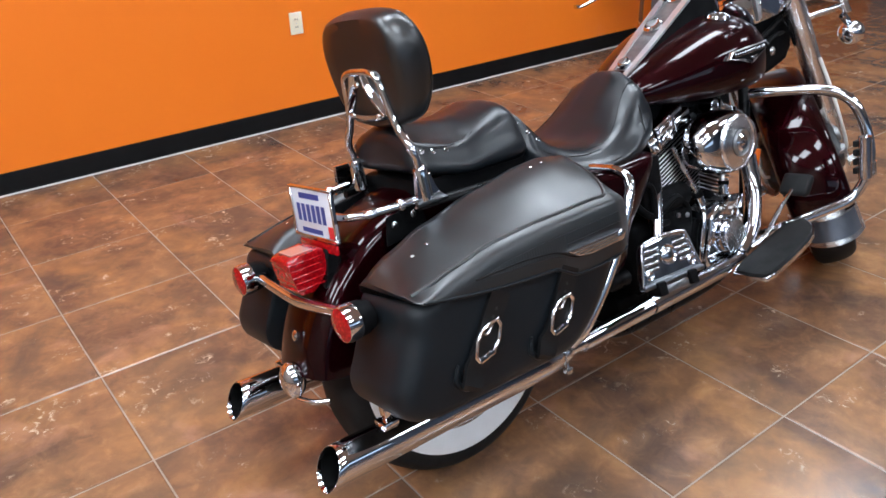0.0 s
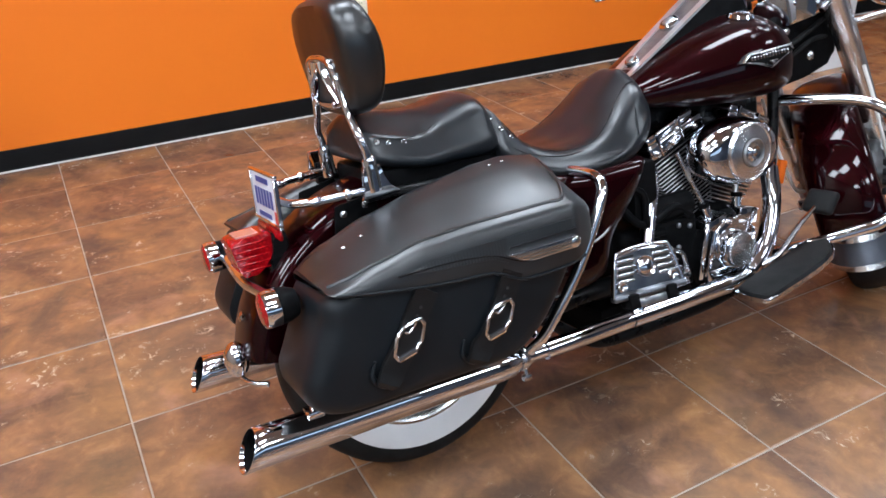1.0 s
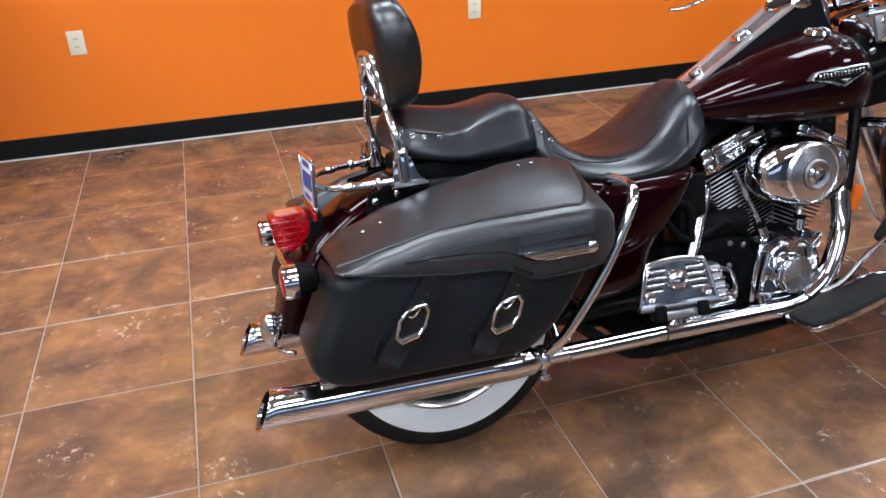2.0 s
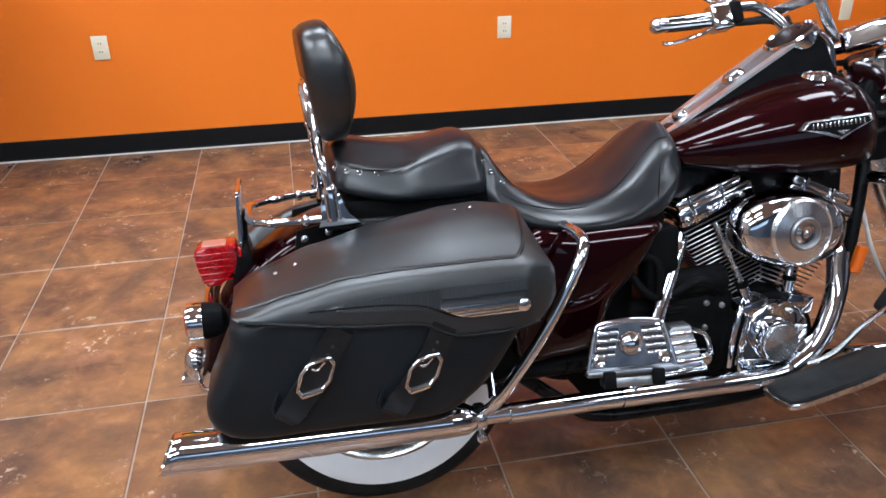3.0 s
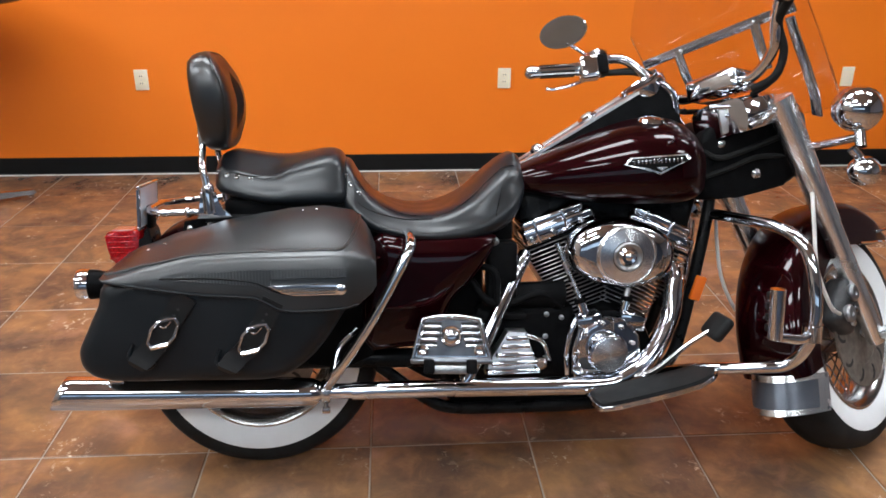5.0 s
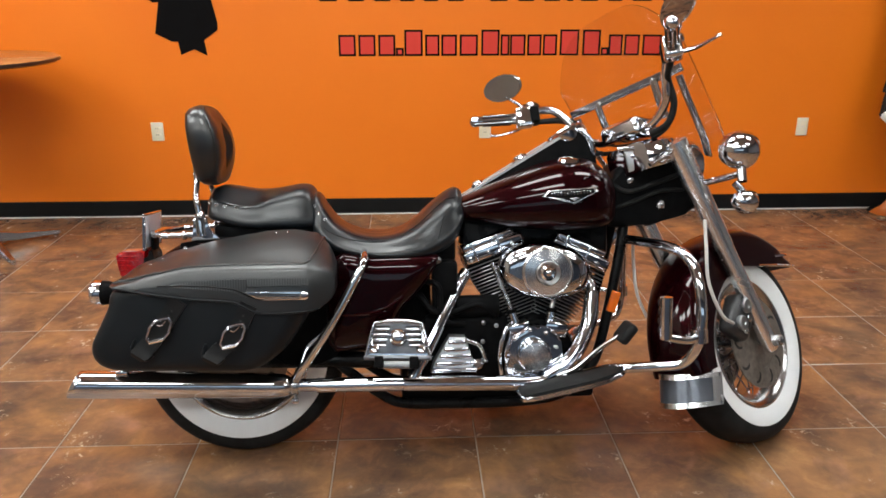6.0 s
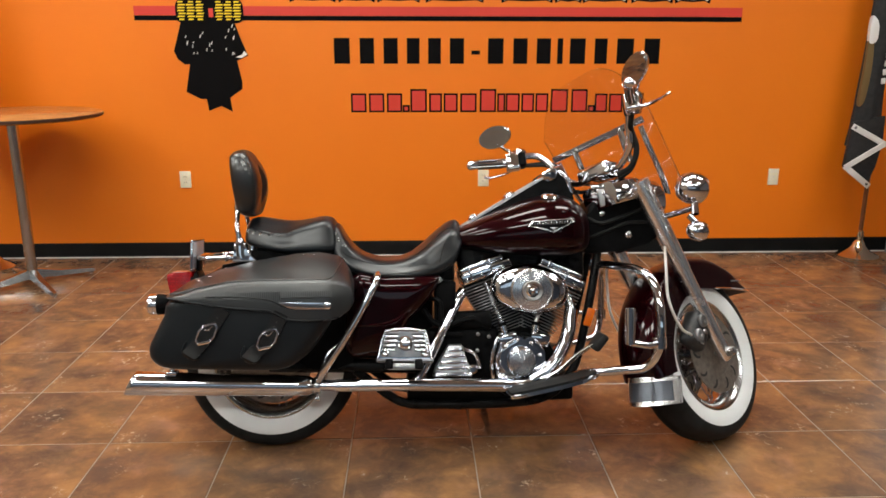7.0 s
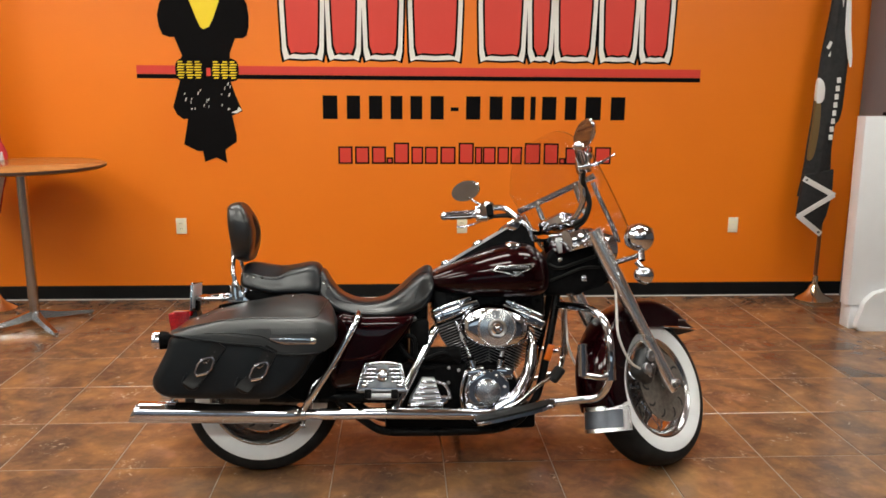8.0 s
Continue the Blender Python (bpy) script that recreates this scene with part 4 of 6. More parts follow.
def muffler_bore():
    bm = rings(bmesh.new(), [muffler_ring(*q) for q in ((-0.4525, 0.0384, 0.5), (-0.4, 0.038, 0.4), (-0.3, 0.037, 0.0), (-0.2, 0.035, 0.0))], False)
    bm.verts.ensure_lookup_table()
    bm.faces.new(bm.verts[-32:])
    return bm


for made, flip in zip(both("muffler", muffler, CHROME, label="long chrome slash-cut muffler"), (False, True)):
    part("muffler_bore", mirrored(muffler_bore()) if flip else muffler_bore(), BORE_BLACK, made, "black outlet bore")
both("muffler_hanger", lambda: box(boxed(-0.335, -0.3, -0.245, -0.205, 0.32, 0.332, 0.003, 2), -0.325, -0.31, -0.235, -0.215, 0.33, 0.372, 0.003), CHROME, label="small chrome muffler hanger")
both("pipe_clamp", lambda: lathed([(0.028, 0), (0.03, 0.004), (0.03, 0.016), (0.028, 0.02)], 24, pose(0.17, -0.22, 0.265, 0, 0, -90)), STEEL)
both("clamp_bolt", lambda: box(tubed([(0.18, -0.23, 0.25), (0.18, -0.235, 0.225)], 0.006, 8, 1), 0.17, 0.19, -0.243, -0.227, 0.214, 0.228, 0.002), STEEL)
both("exhaust_pipe", lambda: tubed([(0.18, -0.22, 0.265), (0.35, -0.222, 0.26), (0.52, -0.222, 0.258), (0.85, -0.215, 0.245), (0.955, -0.205, 0.258), (1.038, -0.19, 0.327), (1.086, -0.165, 0.415), (1.104, -0.14, 0.51), (1.09, -0.11, 0.555)], 0.0195, 16), CHROME, label="curved chrome exhaust pipe")
part("heat_shield", tubed([(0.245, -0.224, 0.263), (0.5, -0.226, 0.26)], 0.0225, 18, 1), CHROME, bike)
part("heat_shield", tubed([(0.505, -0.226, 0.2595), (0.845, -0.22, 0.2465)], 0.0235, 18, 1), CHROME, bike)
part("heat_shield", tubed([(0.945, -0.206, 0.256), (1.0, -0.2, 0.287), (1.04, -0.192, 0.33), (1.088, -0.167, 0.415), (1.104, -0.144, 0.505)], 0.0255, 18), CHROME, bike)
part("rear_header", tubed([(0.528, -0.222, 0.262), (0.545, -0.215, 0.296), (0.61, -0.178, 0.41), (0.675, -0.136, 0.524), (0.69, -0.125, 0.55), (0.71, -0.1, 0.575)], 0.0195, 16), CHROME, bike, "chrome rear header pipe")

# tail: lamp, bar, turn lamps, plate
tail = part("tail_lamp", prismed(round_outline([(-0.354, 0.575), (-0.365, 0.6), (-0.371, 0.632), (-0.369, 0.656), (-0.32, 0.66), (-0.29, 0.66), (-0.284, 0.635), (-0.298, 0.604), (-0.325, 0.58)], 4), -0.058, 0.024, 0.009, 3), RED_LENS, bike, "red ribbed tail lamp lens")
bm = bmesh.new()
for k in range(5):
    z = 0.588 + 0.014 * k
    box(bm, -0.3738 + 0.0022 * (4 - k), -0.296, -0.0595, 0.0255, z, z + 0.0035, 0.001, 1)
part("lens_rib", bm, RED_LENS, tail)
part("plate_window", boxed(-0.358, -0.308, -0.046, 0.01, 0.6585, 0.6622, 0.001, 1), CLEAR_LENS, tail, "clear window on top of the tail lamp")
part("lamp_base", prismed(round_outline([(-0.305, 0.566), (-0.29, 0.62), (-0.286, 0.648), (-0.262, 0.664), (-0.256, 0.6), (-0.28, 0.56)], 4), -0.064, 0.03, 0.006), BLACK, bike)
part("lamp_bar", tubed([(-0.338, -0.228, 0.566), (-0.346, -0.106, 0.558), (-0.35, -0.016, 0.554), (-0.346, 0.074, 0.558), (-0.338, 0.196, 0.566)], 0.0125, 12, 6, 1.3), CHROME, bike, "chrome turn lamp bar")
for s in SIDES:
    m = pose(-0.358, -0.016 + s * 0.229, 0.566, 0, 0, 90)
    shell = part("turn_lamp", lathed([(0.03, -0.006), (0.036, -0.006), (0.037, 0.012), (0.0345, 0.022), (0.03, 0.022)], 28, m), CHROME, bike, "round chrome turn lamp with red lens")
    part("lens", lathed([(0.0335, 0.017), (0.0335, 0.0225), (0.026, 0.0262), (0.008, 0.0275)], 28, m), RED_LENS, shell)
    part("lamp_back", lathed([(0.01, -0.05), (0.027, -0.042), (0.034, -0.024), (0.0355, -0.0065)], 28, m), SATIN, shell, "black lamp back")
    part("stem", tubed([(-0.338, -0.016 + s * 0.19, 0.564), (-0.333, -0.016 + s * 0.225, 0.566)], 0.014, 10, 1), SATIN, shell)
plate_m = pose(-0.27, -0.014, 0.723, 0, 3, 0)
plate = part("number_plate", boxed(-0.002, 0.002, -0.086, 0.086, -0.051, 0.051, 0.0015, m=plate_m), PLATE, bike, "small white plate in a chrome frame")
bm = bmesh.new()
for a in ((-0.09, 0.09, 0.05, 0.056), (-0.09, 0.09, -0.056, -0.048), (-0.09, -0.082, -0.048, 0.048), (0.082, 0.09, -0.048, 0.048)):
    box(bm, -0.006, 0.003, *a, 0.0015, 1, m=plate_m)
part("plate_frame", bm, CHROME, plate)
for k in range(6):
    y = 0.066 - 0.021 * k
    part("bar", boxed(-0.0032, -0.0018, y - 0.013, y, -0.02, 0.018, m=plate_m), PLATE_BLUE, plate)
part("bar", boxed(-0.0032, -0.0018, -0.035, 0.05, 0.03, 0.042, m=plate_m), PLATE_BLUE, plate)
part("bar", boxed(-0.0032, -0.0018, -0.03, 0.055, -0.044, -0.034, m=plate_m), PLATE_BLUE, plate)
part("sticker", boxed(-0.0034, -0.0018, -0.083, -0.058, -0.047, -0.022, m=plate_m), RED_FILM, plate)
part("plate_reflector", boxed(-0.008, 0.0, -0.085, 0.07, -0.079, -0.058, 0.003, m=plate_m), RED_LENS, plate, "red strip reflector under the plate")
part("plate_bracket", boxed(0.0025, 0.012, -0.03, 0.03, -0.075, 0.0, 0.003, m=plate_m), SATIN, plate)

# rack rails over the fender, with their pads
both("rack_rail", lambda: tubed([(-0.254, -0.06, 0.717), (-0.242, -0.095, 0.714), (-0.2, -0.13, 0.715), (-0.14, -0.147, 0.717), (-0.085, -0.152, 0.718)], 0.0085, 12), CHROME)
part("rack_rail", tubed([(-0.254, -0.06, 0.717), (-0.255, 0.0, 0.717), (-0.254, 0.06, 0.717)], 0.0085, 12), CHROME, bike)
both("rail_knuckle", lambda: balled((-0.2, -0.13, 0.715), 0.013, (1.8, 1, 0.8), 14, 8), CHROME)
both("rail_knuckle", lambda: balled((-0.14, -0.147, 0.717), 0.0115, (0.9, 1.1, 1.2), 14, 8), CHROME)
both("fender_strut", lambda: tubed([(-0.1, -0.146, 0.7), (-0.02, -0.15, 0.7), (0.06, -0.148, 0.696), (0.18, -0.14, 0.69)], 0.011, 10, 5, 0.6), BLACK, label="black fender strut under the seat")
both("strut_cover", lambda: prismed([(-0.17, 0.63), (-0.16, 0.69), (-0.07, 0.705), (-0.06, 0.64)], -0.117, -0.107, 0.004), SATIN)
for x, z in ((-0.145, 0.672), (-0.095, 0.682)):
    both("strut_bolt", lambda: balled((x, -0.118, z), 0.008, (1, 0.6, 1), 10, 6), STEEL)

# sissy bar and pad
both("sissy_bracket", lambda: prismed([(-0.116, 0.702), (-0.108, 0.722), (-0.106, 0.768), (-0.068, 0.768), (-0.064, 0.742), (-0.054, 0.722), (-0.036, 0.712), (-0.03, 0.704)], -0.168, -0.158, 0.002), CHROME, label="chrome docking bracket")
for y in (-0.16, 0.092):
    part("bar_socket", tubed([(-0.084, y, 0.715), (-0.086, y, 0.735), (-0.088, y, 0.778), (-0.089, y, 0.784)], [0.0165, 0.0165, 0.015, 0.0115], 14, 2), CHROME, bike)
    for k in (-1, 1):
        part("socket_groove", tubed([(-0.086 + 0.007 * k, y - 0.0145, 0.722), (-0.088 + 0.007 * k, y - 0.0135, 0.77)], 0.0028, 8, 1), DARK_SLOT, bike)
MID = -0.034
bar = [(-0.086, -0.126, 0.73), (-0.09, -0.126, 0.79), (-0.097, -0.122, 0.825), (-0.1, -0.092, 0.868), (-0.103, -0.079, 0.91), (-0.107, -0.07, 0.95), (-0.11, -0.058, 0.974), (-0.112, -0.03, 0.984), (-0.112, 0.0, 0.985)]
part("sissy_bar", tubed([(x, MID + y, z) for x, y, z in bar] + [(x, MID - y, z) for x, y, z in bar[-2::-1]], 0.0088, 12), CHROME, bike, "bent chrome sissy bar")
bm = bmesh.new()
tube(bm, [(-0.103, MID - 0.082, 0.895), (-0.103, MID - 0.03, 0.886), (-0.103, MID + 0.03, 0.886), (-0.103, MID + 0.082, 0.895)], 0.0055, 8, 5, 2.2)
for s in SIDES:
    tube(bm, [(-0.106, MID + s * 0.074, 0.897), (-0.11, MID + s * 0.046, 0.928), (-0.113, MID + s * 0.028, 0.956), (-0.114, MID + s * 0.02, 0.978)], 0.0052, 8, 5, 2.0)
part("bar_insert", bm, CHROME, bike, "flat chrome stay inside the sissy bar")
for y, z, x in ((-0.05, 0.892, -0.112), (0.05, 0.892, -0.112), (0.0, 0.958, -0.12)):
    part("insert_bolt", balled((x, MID + y, z), 0.0065, (0.6, 1, 1), 12, 8), STEEL, bike)


def pad():
    o = [(0.0, 0.13), (0.07, 0.127), (0.122, 0.108), (0.146, 0.055), (0.143, -0.02), (0.126, -0.086), (0.09, -0.122), (0.0, -0.132)]
    o = round_outline([(y, z) for y, z in o] + [(-y, z) for y, z in o[-2:0:-1]], 4)
    loops = []
    for x, k, dz in ((-0.054, 0.55, 0), (-0.054, 0.82, 0), (-0.048, 0.92, 0), (-0.036, 0.97, 0), (-0.016, 0.995, 0), (0.008, 1.005, 0), (0.024, 0.992, 0), (0.033, 0.965, 0), (0.041, 0.91, 0), (0.047, 0.76, 0), (0.05, 0.4, 0)):
        loops.append([((x * (1.12 - 0.62 * (z / 0.14) ** 2) if x > 0 else x * (1.0 - 0.3 * (z / 0.14) ** 2)) - 0.012 * (z / 0.14) ** 2, y * k, z * (k + 1) / 2 if k < 0.9 else z * k) for y, z in o])
    return rings(bmesh.new(), loops)


part("backrest_pad", pad(), LEATHER, bike, "thick black leather backrest pad", m=pose(-0.064, -0.042, 0.985, 0, -7) @ Matrix.Diagonal((0.88, 0.98, 0.93, 1)), smooth=60)
o = [(0.0, 0.13), (0.07, 0.127), (0.122, 0.108), (0.146, 0.055), (0.143, -0.02), (0.126, -0.086), (0.09, -0.122), (0.0, -0.132)]
loop = round_outline([(y, z) for y, z in o] + [(-y, z) for y, z in o[-2:0:-1]], 3)
def piping_point(y, z):
    return (0.033 * (1.12 - 0.62 * (z / 0.14) ** 2) - 0.012 * (z / 0.14) ** 2, y * 0.967, z * 0.967)


bm = tubed([piping_point(y, z) for y, z in loop + loop[:1]], 0.0022, 6, 2)
part("pad_piping", bm, LEATHER, bike, m=pose(-0.064, -0.042, 0.985, 0, -7) @ Matrix.Diagonal((0.88, 0.98, 0.93, 1)))


# seats: stations (x, middle of the top, rim, bottom, half width at the rim, half width below)
def seat_rows(table):
    cols = [smooth_path([(r[0], r[k], 0) for r in table], 8) for k in range(1, 6)]
    return [(c[0].x,) + tuple(q.y for q in c) for c in zip(*cols)]


def seat_half(row):
    """Half a section, from the middle of the top over the rim and down the side to the underside."""
    x, zc, zr, low, wr, wl = row
    h = zr - low
    key = [(0, zc + 0.003), (0.3 * wr, zc + 0.002), (0.58 * wr, 0.4 * zc + 0.6 * zr), (0.8 * wr, zr - 0.06 * h), (0.97 * wr, zr - 0.22 * h), (wr + 0.5 * (wl - wr), zr - 0.5 * h),
           (wl, low + 0.3 * h), (wl + 0.001, low + 0.14 * h), (wl - 0.008, low + 0.04 * h), (wl - 0.028, low), (0.3 * wl, low)]
    return [(p.x, p.y) for p in smooth_path([(a, b, 0) for a, b in key], 4)]


def seat(table):
    loops = []
    for row in seat_rows(table):
        half = seat_half(row)
        loops.append([(row[0], -y, z) for y, z in half] + [(row[0], y, z) for y, z in half[:0:-1]])
    return rings(bmesh.new(), loops)


def seat_side(table, x, z):
    """Half width of a seat at x where its side stands at height z."""
    row = min(seat_rows(table), key=lambda r: abs(r[0] - x))
    best = min(seat_half(row)[10:36], key=lambda p: abs(p[1] - z))
    return best[0]


def dense(table):
    line = [smooth_path([(r[0], r[k], 0) for r in table], 8) for k in (1, 2, 3)]
    return [(a.x, a.y, b.y, c.y) for a, b, c in zip(*line)]


PILLION = [(-0.082, 0.8, 0.798, 0.778, 0.05, 0.06), (-0.078, 0.832, 0.824, 0.767, 0.085, 0.1), (-0.064, 0.85, 0.838, 0.758, 0.108, 0.122), (-0.032, 0.857, 0.83, 0.748, 0.12, 0.134), (0.03, 0.847, 0.815, 0.733, 0.125, 0.142),
           (0.07, 0.842, 0.814, 0.728, 0.125, 0.144), (0.11, 0.843, 0.828, 0.726, 0.124, 0.142), (0.16, 0.851, 0.842, 0.724, 0.12, 0.14), (0.2, 0.857, 0.85, 0.722, 0.116, 0.137), (0.228, 0.851, 0.844, 0.722, 0.112, 0.132), (0.244, 0.832, 0.825, 0.727, 0.1, 0.122), (0.249, 0.8, 0.795, 0.737, 0.08, 0.1)]
RIDER = [(0.24, 0.8, 0.795, 0.72, 0.08, 0.115), (0.244, 0.828, 0.824, 0.7, 0.1, 0.13), (0.26, 0.822, 0.815, 0.684, 0.116, 0.145), (0.281, 0.786, 0.78, 0.67, 0.127, 0.155), (0.318, 0.738, 0.738, 0.653, 0.14, 0.167), (0.375, 0.703, 0.709, 0.641, 0.151, 0.179), (0.44, 0.692, 0.699, 0.633, 0.156, 0.185),
         (0.5, 0.703, 0.708, 0.629, 0.156, 0.186), (0.56, 0.744, 0.735, 0.631, 0.15, 0.181), (0.61, 0.788, 0.773, 0.641, 0.142, 0.17), (0.655, 0.823, 0.804, 0.661, 0.13, 0.156), (0.685, 0.836, 0.812, 0.692, 0.114, 0.138), (0.703, 0.826, 0.808, 0.732, 0.088, 0.112), (0.709, 0.806, 0.792, 0.757, 0.06, 0.085)]
pillion = part("pillion_seat", seat(PILLION), SEAT_LEATHER, bike, "black leather pillion seat with studs", smooth=70)
rider = part("rider_seat", seat(RIDER), SEAT_LEATHER, bike, "dished black leather rider seat with studs", smooth=70)

part("seat_pan", boxed(-0.06, 0.25, -0.118, 0.118, 0.688, 0.742, 0.012, 2), SATIN, bike, "black pan under the pillion seat")


def stud(table, x, z, parent):
    y = seat_side(table, x, z)
    for s in SIDES:
        part("stud", lathed([(0.0062, -0.001), (0.006, 0.0016), (0.0046, 0.0026), (0.003, 0.0012), (0.0006, 0.001)], 14, pose(x, s * y, z, 0 if s > 0 else 180)), STEEL, parent)


for x, z in ((-0.068, 0.81), (-0.047, 0.804), (-0.022, 0.799), (0.012, 0.793)):
    stud(PILLION, x, z, pillion)
for x, z in ((0.247, 0.793), (0.257, 0.774), (0.278, 0.751)):
    stud(RIDER, x, z, rider)


def seam_line(table, points, parent, r=0.0011):
    for s in SIDES:
        part("seam", tubed([(x, s * (seat_side(table, x, z) + 0.0006), z) for x, z in points], r, 6, 4), BLACK, parent)


seam_line(RIDER, [(0.256, 0.81), (0.275, 0.78), (0.316, 0.73), (0.375, 0.7), (0.44, 0.69), (0.5, 0.697), (0.56, 0.73), (0.61, 0.772), (0.65, 0.805), (0.68, 0.81)], rider)
seam_line(RIDER, [(0.25, 0.762), (0.28, 0.724), (0.33, 0.7), (0.4, 0.685), (0.46, 0.684)], rider)
seam_line(RIDER, [(0.652, 0.8), (0.642, 0.76), (0.63, 0.72), (0.622, 0.69), (0.626, 0.66)], rider)
seam_line(PILLION, [(-0.07, 0.812), (-0.03, 0.808), (0.02, 0.8), (0.06, 0.8), (0.09, 0.81), (0.115, 0.822)], pillion)
seam_line(PILLION, [(0.045, 0.792), (0.075, 0.798), (0.1, 0.812)], pillion)


# tank: (x, top, bottom, half width)
def tank():
    loops = []
    stations = [(0.672, 0.775, 0.755, 0.06), (0.685, 0.8, 0.742, 0.085), (0.72, 0.818, 0.732, 0.112), (0.79, 0.85, 0.72, 0.145), (0.88, 0.888, 0.706, 0.18), (0.97, 0.918, 0.699, 0.208), (1.04, 0.93, 0.698, 0.22),
                (1.1, 0.926, 0.698, 0.214), (1.143, 0.904, 0.706, 0.194), (1.172, 0.872, 0.722, 0.156), (1.185, 0.835, 0.75, 0.1)]
    for x, top, low, half in dense(stations):
        h = top - low
        sec = []
        n = 36
        for i in range(n):
            a = 2 * math.pi * i / n
            c, s = math.cos(a), math.sin(a)
            y = half * math.copysign(abs(c) ** 0.75, c)
            z = low + h * (0.42 + (0.58 * abs(s) ** 0.75 if s > 0 else -0.42 * abs(s) ** 0.5))
            sec.append((x, y, z))
        loops.append(sec)
    return rings(bmesh.new(), loops)


fuel = part("fuel_tank", tank(), MAROON, bike, "glossy dark maroon fuel tank", smooth=60)
both("fuel_cap", lambda: lathed([(0.034, 0.0), (0.036, 0.008), (0.032, 0.016), (0.018, 0.021)], 24, pose(1.035, -0.115, 0.913, 90 + 14)), CHROME, fuel, "chrome fuel cap")
badge_o = [(0.934, 0.823), (0.95, 0.842), (1.09, 0.852), (1.1, 0.838), (1.07, 0.824), (1.026, 0.8), (0.985, 0.815)]
badge_m = pose(1.02, -0.2175, 0.82, -6, 0, -8) @ pose(-1.02, 0, -0.83)
tb = part("tank_badge", prismed(badge_o, -0.006, 0.008, 0.002, m=badge_m), STEEL, fuel, "bright metal winged tank badge")
part("badge_face", prismed([(1.02 + (x - 1.02) * 0.91, 0.829 + (z - 0.829) * 0.8) for x, z in badge_o], -0.0075, 0.004, 0.0008, m=badge_m), SATIN, fuel)
for k in range(13):
    part("badge_bar", boxed(0.958 + 0.0096 * k, 0.963 + 0.0096 * k, -0.0095, -0.004, 0.8245 + 0.0006 * k, 0.8355 + 0.0006 * k, 0.001, 1, m=badge_m), CHROME, tb)
part("badge_tip", prismed([(1.012, 0.8185), (1.042, 0.8195), (1.027, 0.808)], -0.0095, -0.004, 0.001, m=badge_m), STEEL, tb)
part("tank_badge", mirrored(prismed(badge_o, -0.006, 0.008, 0.002, m=badge_m)), STEEL, fuel, "bright metal winged tank badge")

# console: chrome top strip between black sides, with the round dial at its head
A, B = Vector((0.705, 0, 0.802)), Vector((1.075, 0, 1.018))
way = (B - A).normalized()
nrm = Vector((-way.z, 0, way.x))
bm = bmesh.new()
rings(bm, [[p + Vector((0, -half, 0)), p + Vector((0, half, 0)), Vector((p.x + 0.02, half * 1.25, low)), Vector((p.x + 0.02, -half * 1.25, low))]
           for p, half, low in ((A, 0.036, 0.79), (A + (B - A) * 0.4, 0.047, 0.85), (A + (B - A) * 0.8, 0.054, 0.89), (B, 0.056, 0.9), (Vector((1.12, 0, 1.0)), 0.05, 0.9))])
console = part("console", bm, SATIN, bike, "black tank console with chrome top strip")
bm = bmesh.new()
for s in SIDES:
    rings(bm, [[p + nrm * 0.001 + Vector((0, s * h0, 0)), p + nrm * 0.001 + Vector((0, s * h1, 0)), p + nrm * 0.008 + Vector((0, s * h1, 0)), p + nrm * 0.008 + Vector((0, s * h0, 0))]
               for p, h0, h1 in ((A, 0.02, 0.039), (A + (B - A) * 0.4, 0.028, 0.05), (A + (B - A) * 0.8, 0.032, 0.056), (B, 0.032, 0.056))])
part("chrome_strip", bm, SATIN_CHROME, console)
bm = bmesh.new()
rings(bm, [[p + nrm * 0.001 + Vector((0, -h, 0)), p + nrm * 0.001 + Vector((0, h, 0)), p + nrm * 0.004 + Vector((0, h, 0)), p + nrm * 0.004 + Vector((0, -h, 0))] for p, h in ((A, 0.019), (A + (B - A) * 0.4, 0.027), (B, 0.031))])
part("console_strap", bm, DULL, console, "brushed grey centre strip")
tiltm = Matrix.Translation(A) @ Matrix.Rotation(math.atan2(-(way.z), way.x), 4, "Y")
for d, r in ((0.07, 0.02), (0.23, 0.028)):
    k = part("console_knob", lathed([(r, 0.0), (r, 0.008), (r * 0.8, 0.014), (r * 0.3, 0.015)], 24, tiltm @ pose(d, 0, 0.004, 90)), CHROME, console)
    part("knob_face", lathed([(r * 0.62, 0.0145), (r * 0.5, 0.0175)], 20, tiltm @ pose(d, 0, 0.004, 90)), DULL, console)
dial = part("speedometer", lathed([(0.058, -0.02), (0.064, 0.0), (0.064, 0.014), (0.058, 0.018), (0.054, 0.014)], 36, tiltm @ pose(0.4, 0, -0.004, 90)), CHROME, console, "round chrome-rimmed dial")
part("dial_face", lathed([(0.053, 0.0145), (0.05, 0.0155)], 36, tiltm @ pose(0.4, 0, -0.004, 90)), BLACK, console)
both("console_rim", lambda: tubed([(1.085, -0.05, 1.015), (1.115, -0.05, 0.985), (1.128, -0.048, 0.93), (1.12, -0.046, 0.9)], 0.011, 12), CHROME, console)


def fin_plate(name, w, d, z, m, parent):
    ob = part(name, boxed(-w, w, -d, 0.094, z, z + 0.0036, 0.0012, 1, m=m), FIN, parent)
    ob.data.materials.append(SATIN)
    up = m.to_3x3() @ Vector((0, 0, 1))
    for p in ob.data.polygons:
        if abs(p.normal.dot(up)) > 0.9:
            p.material_index = 1


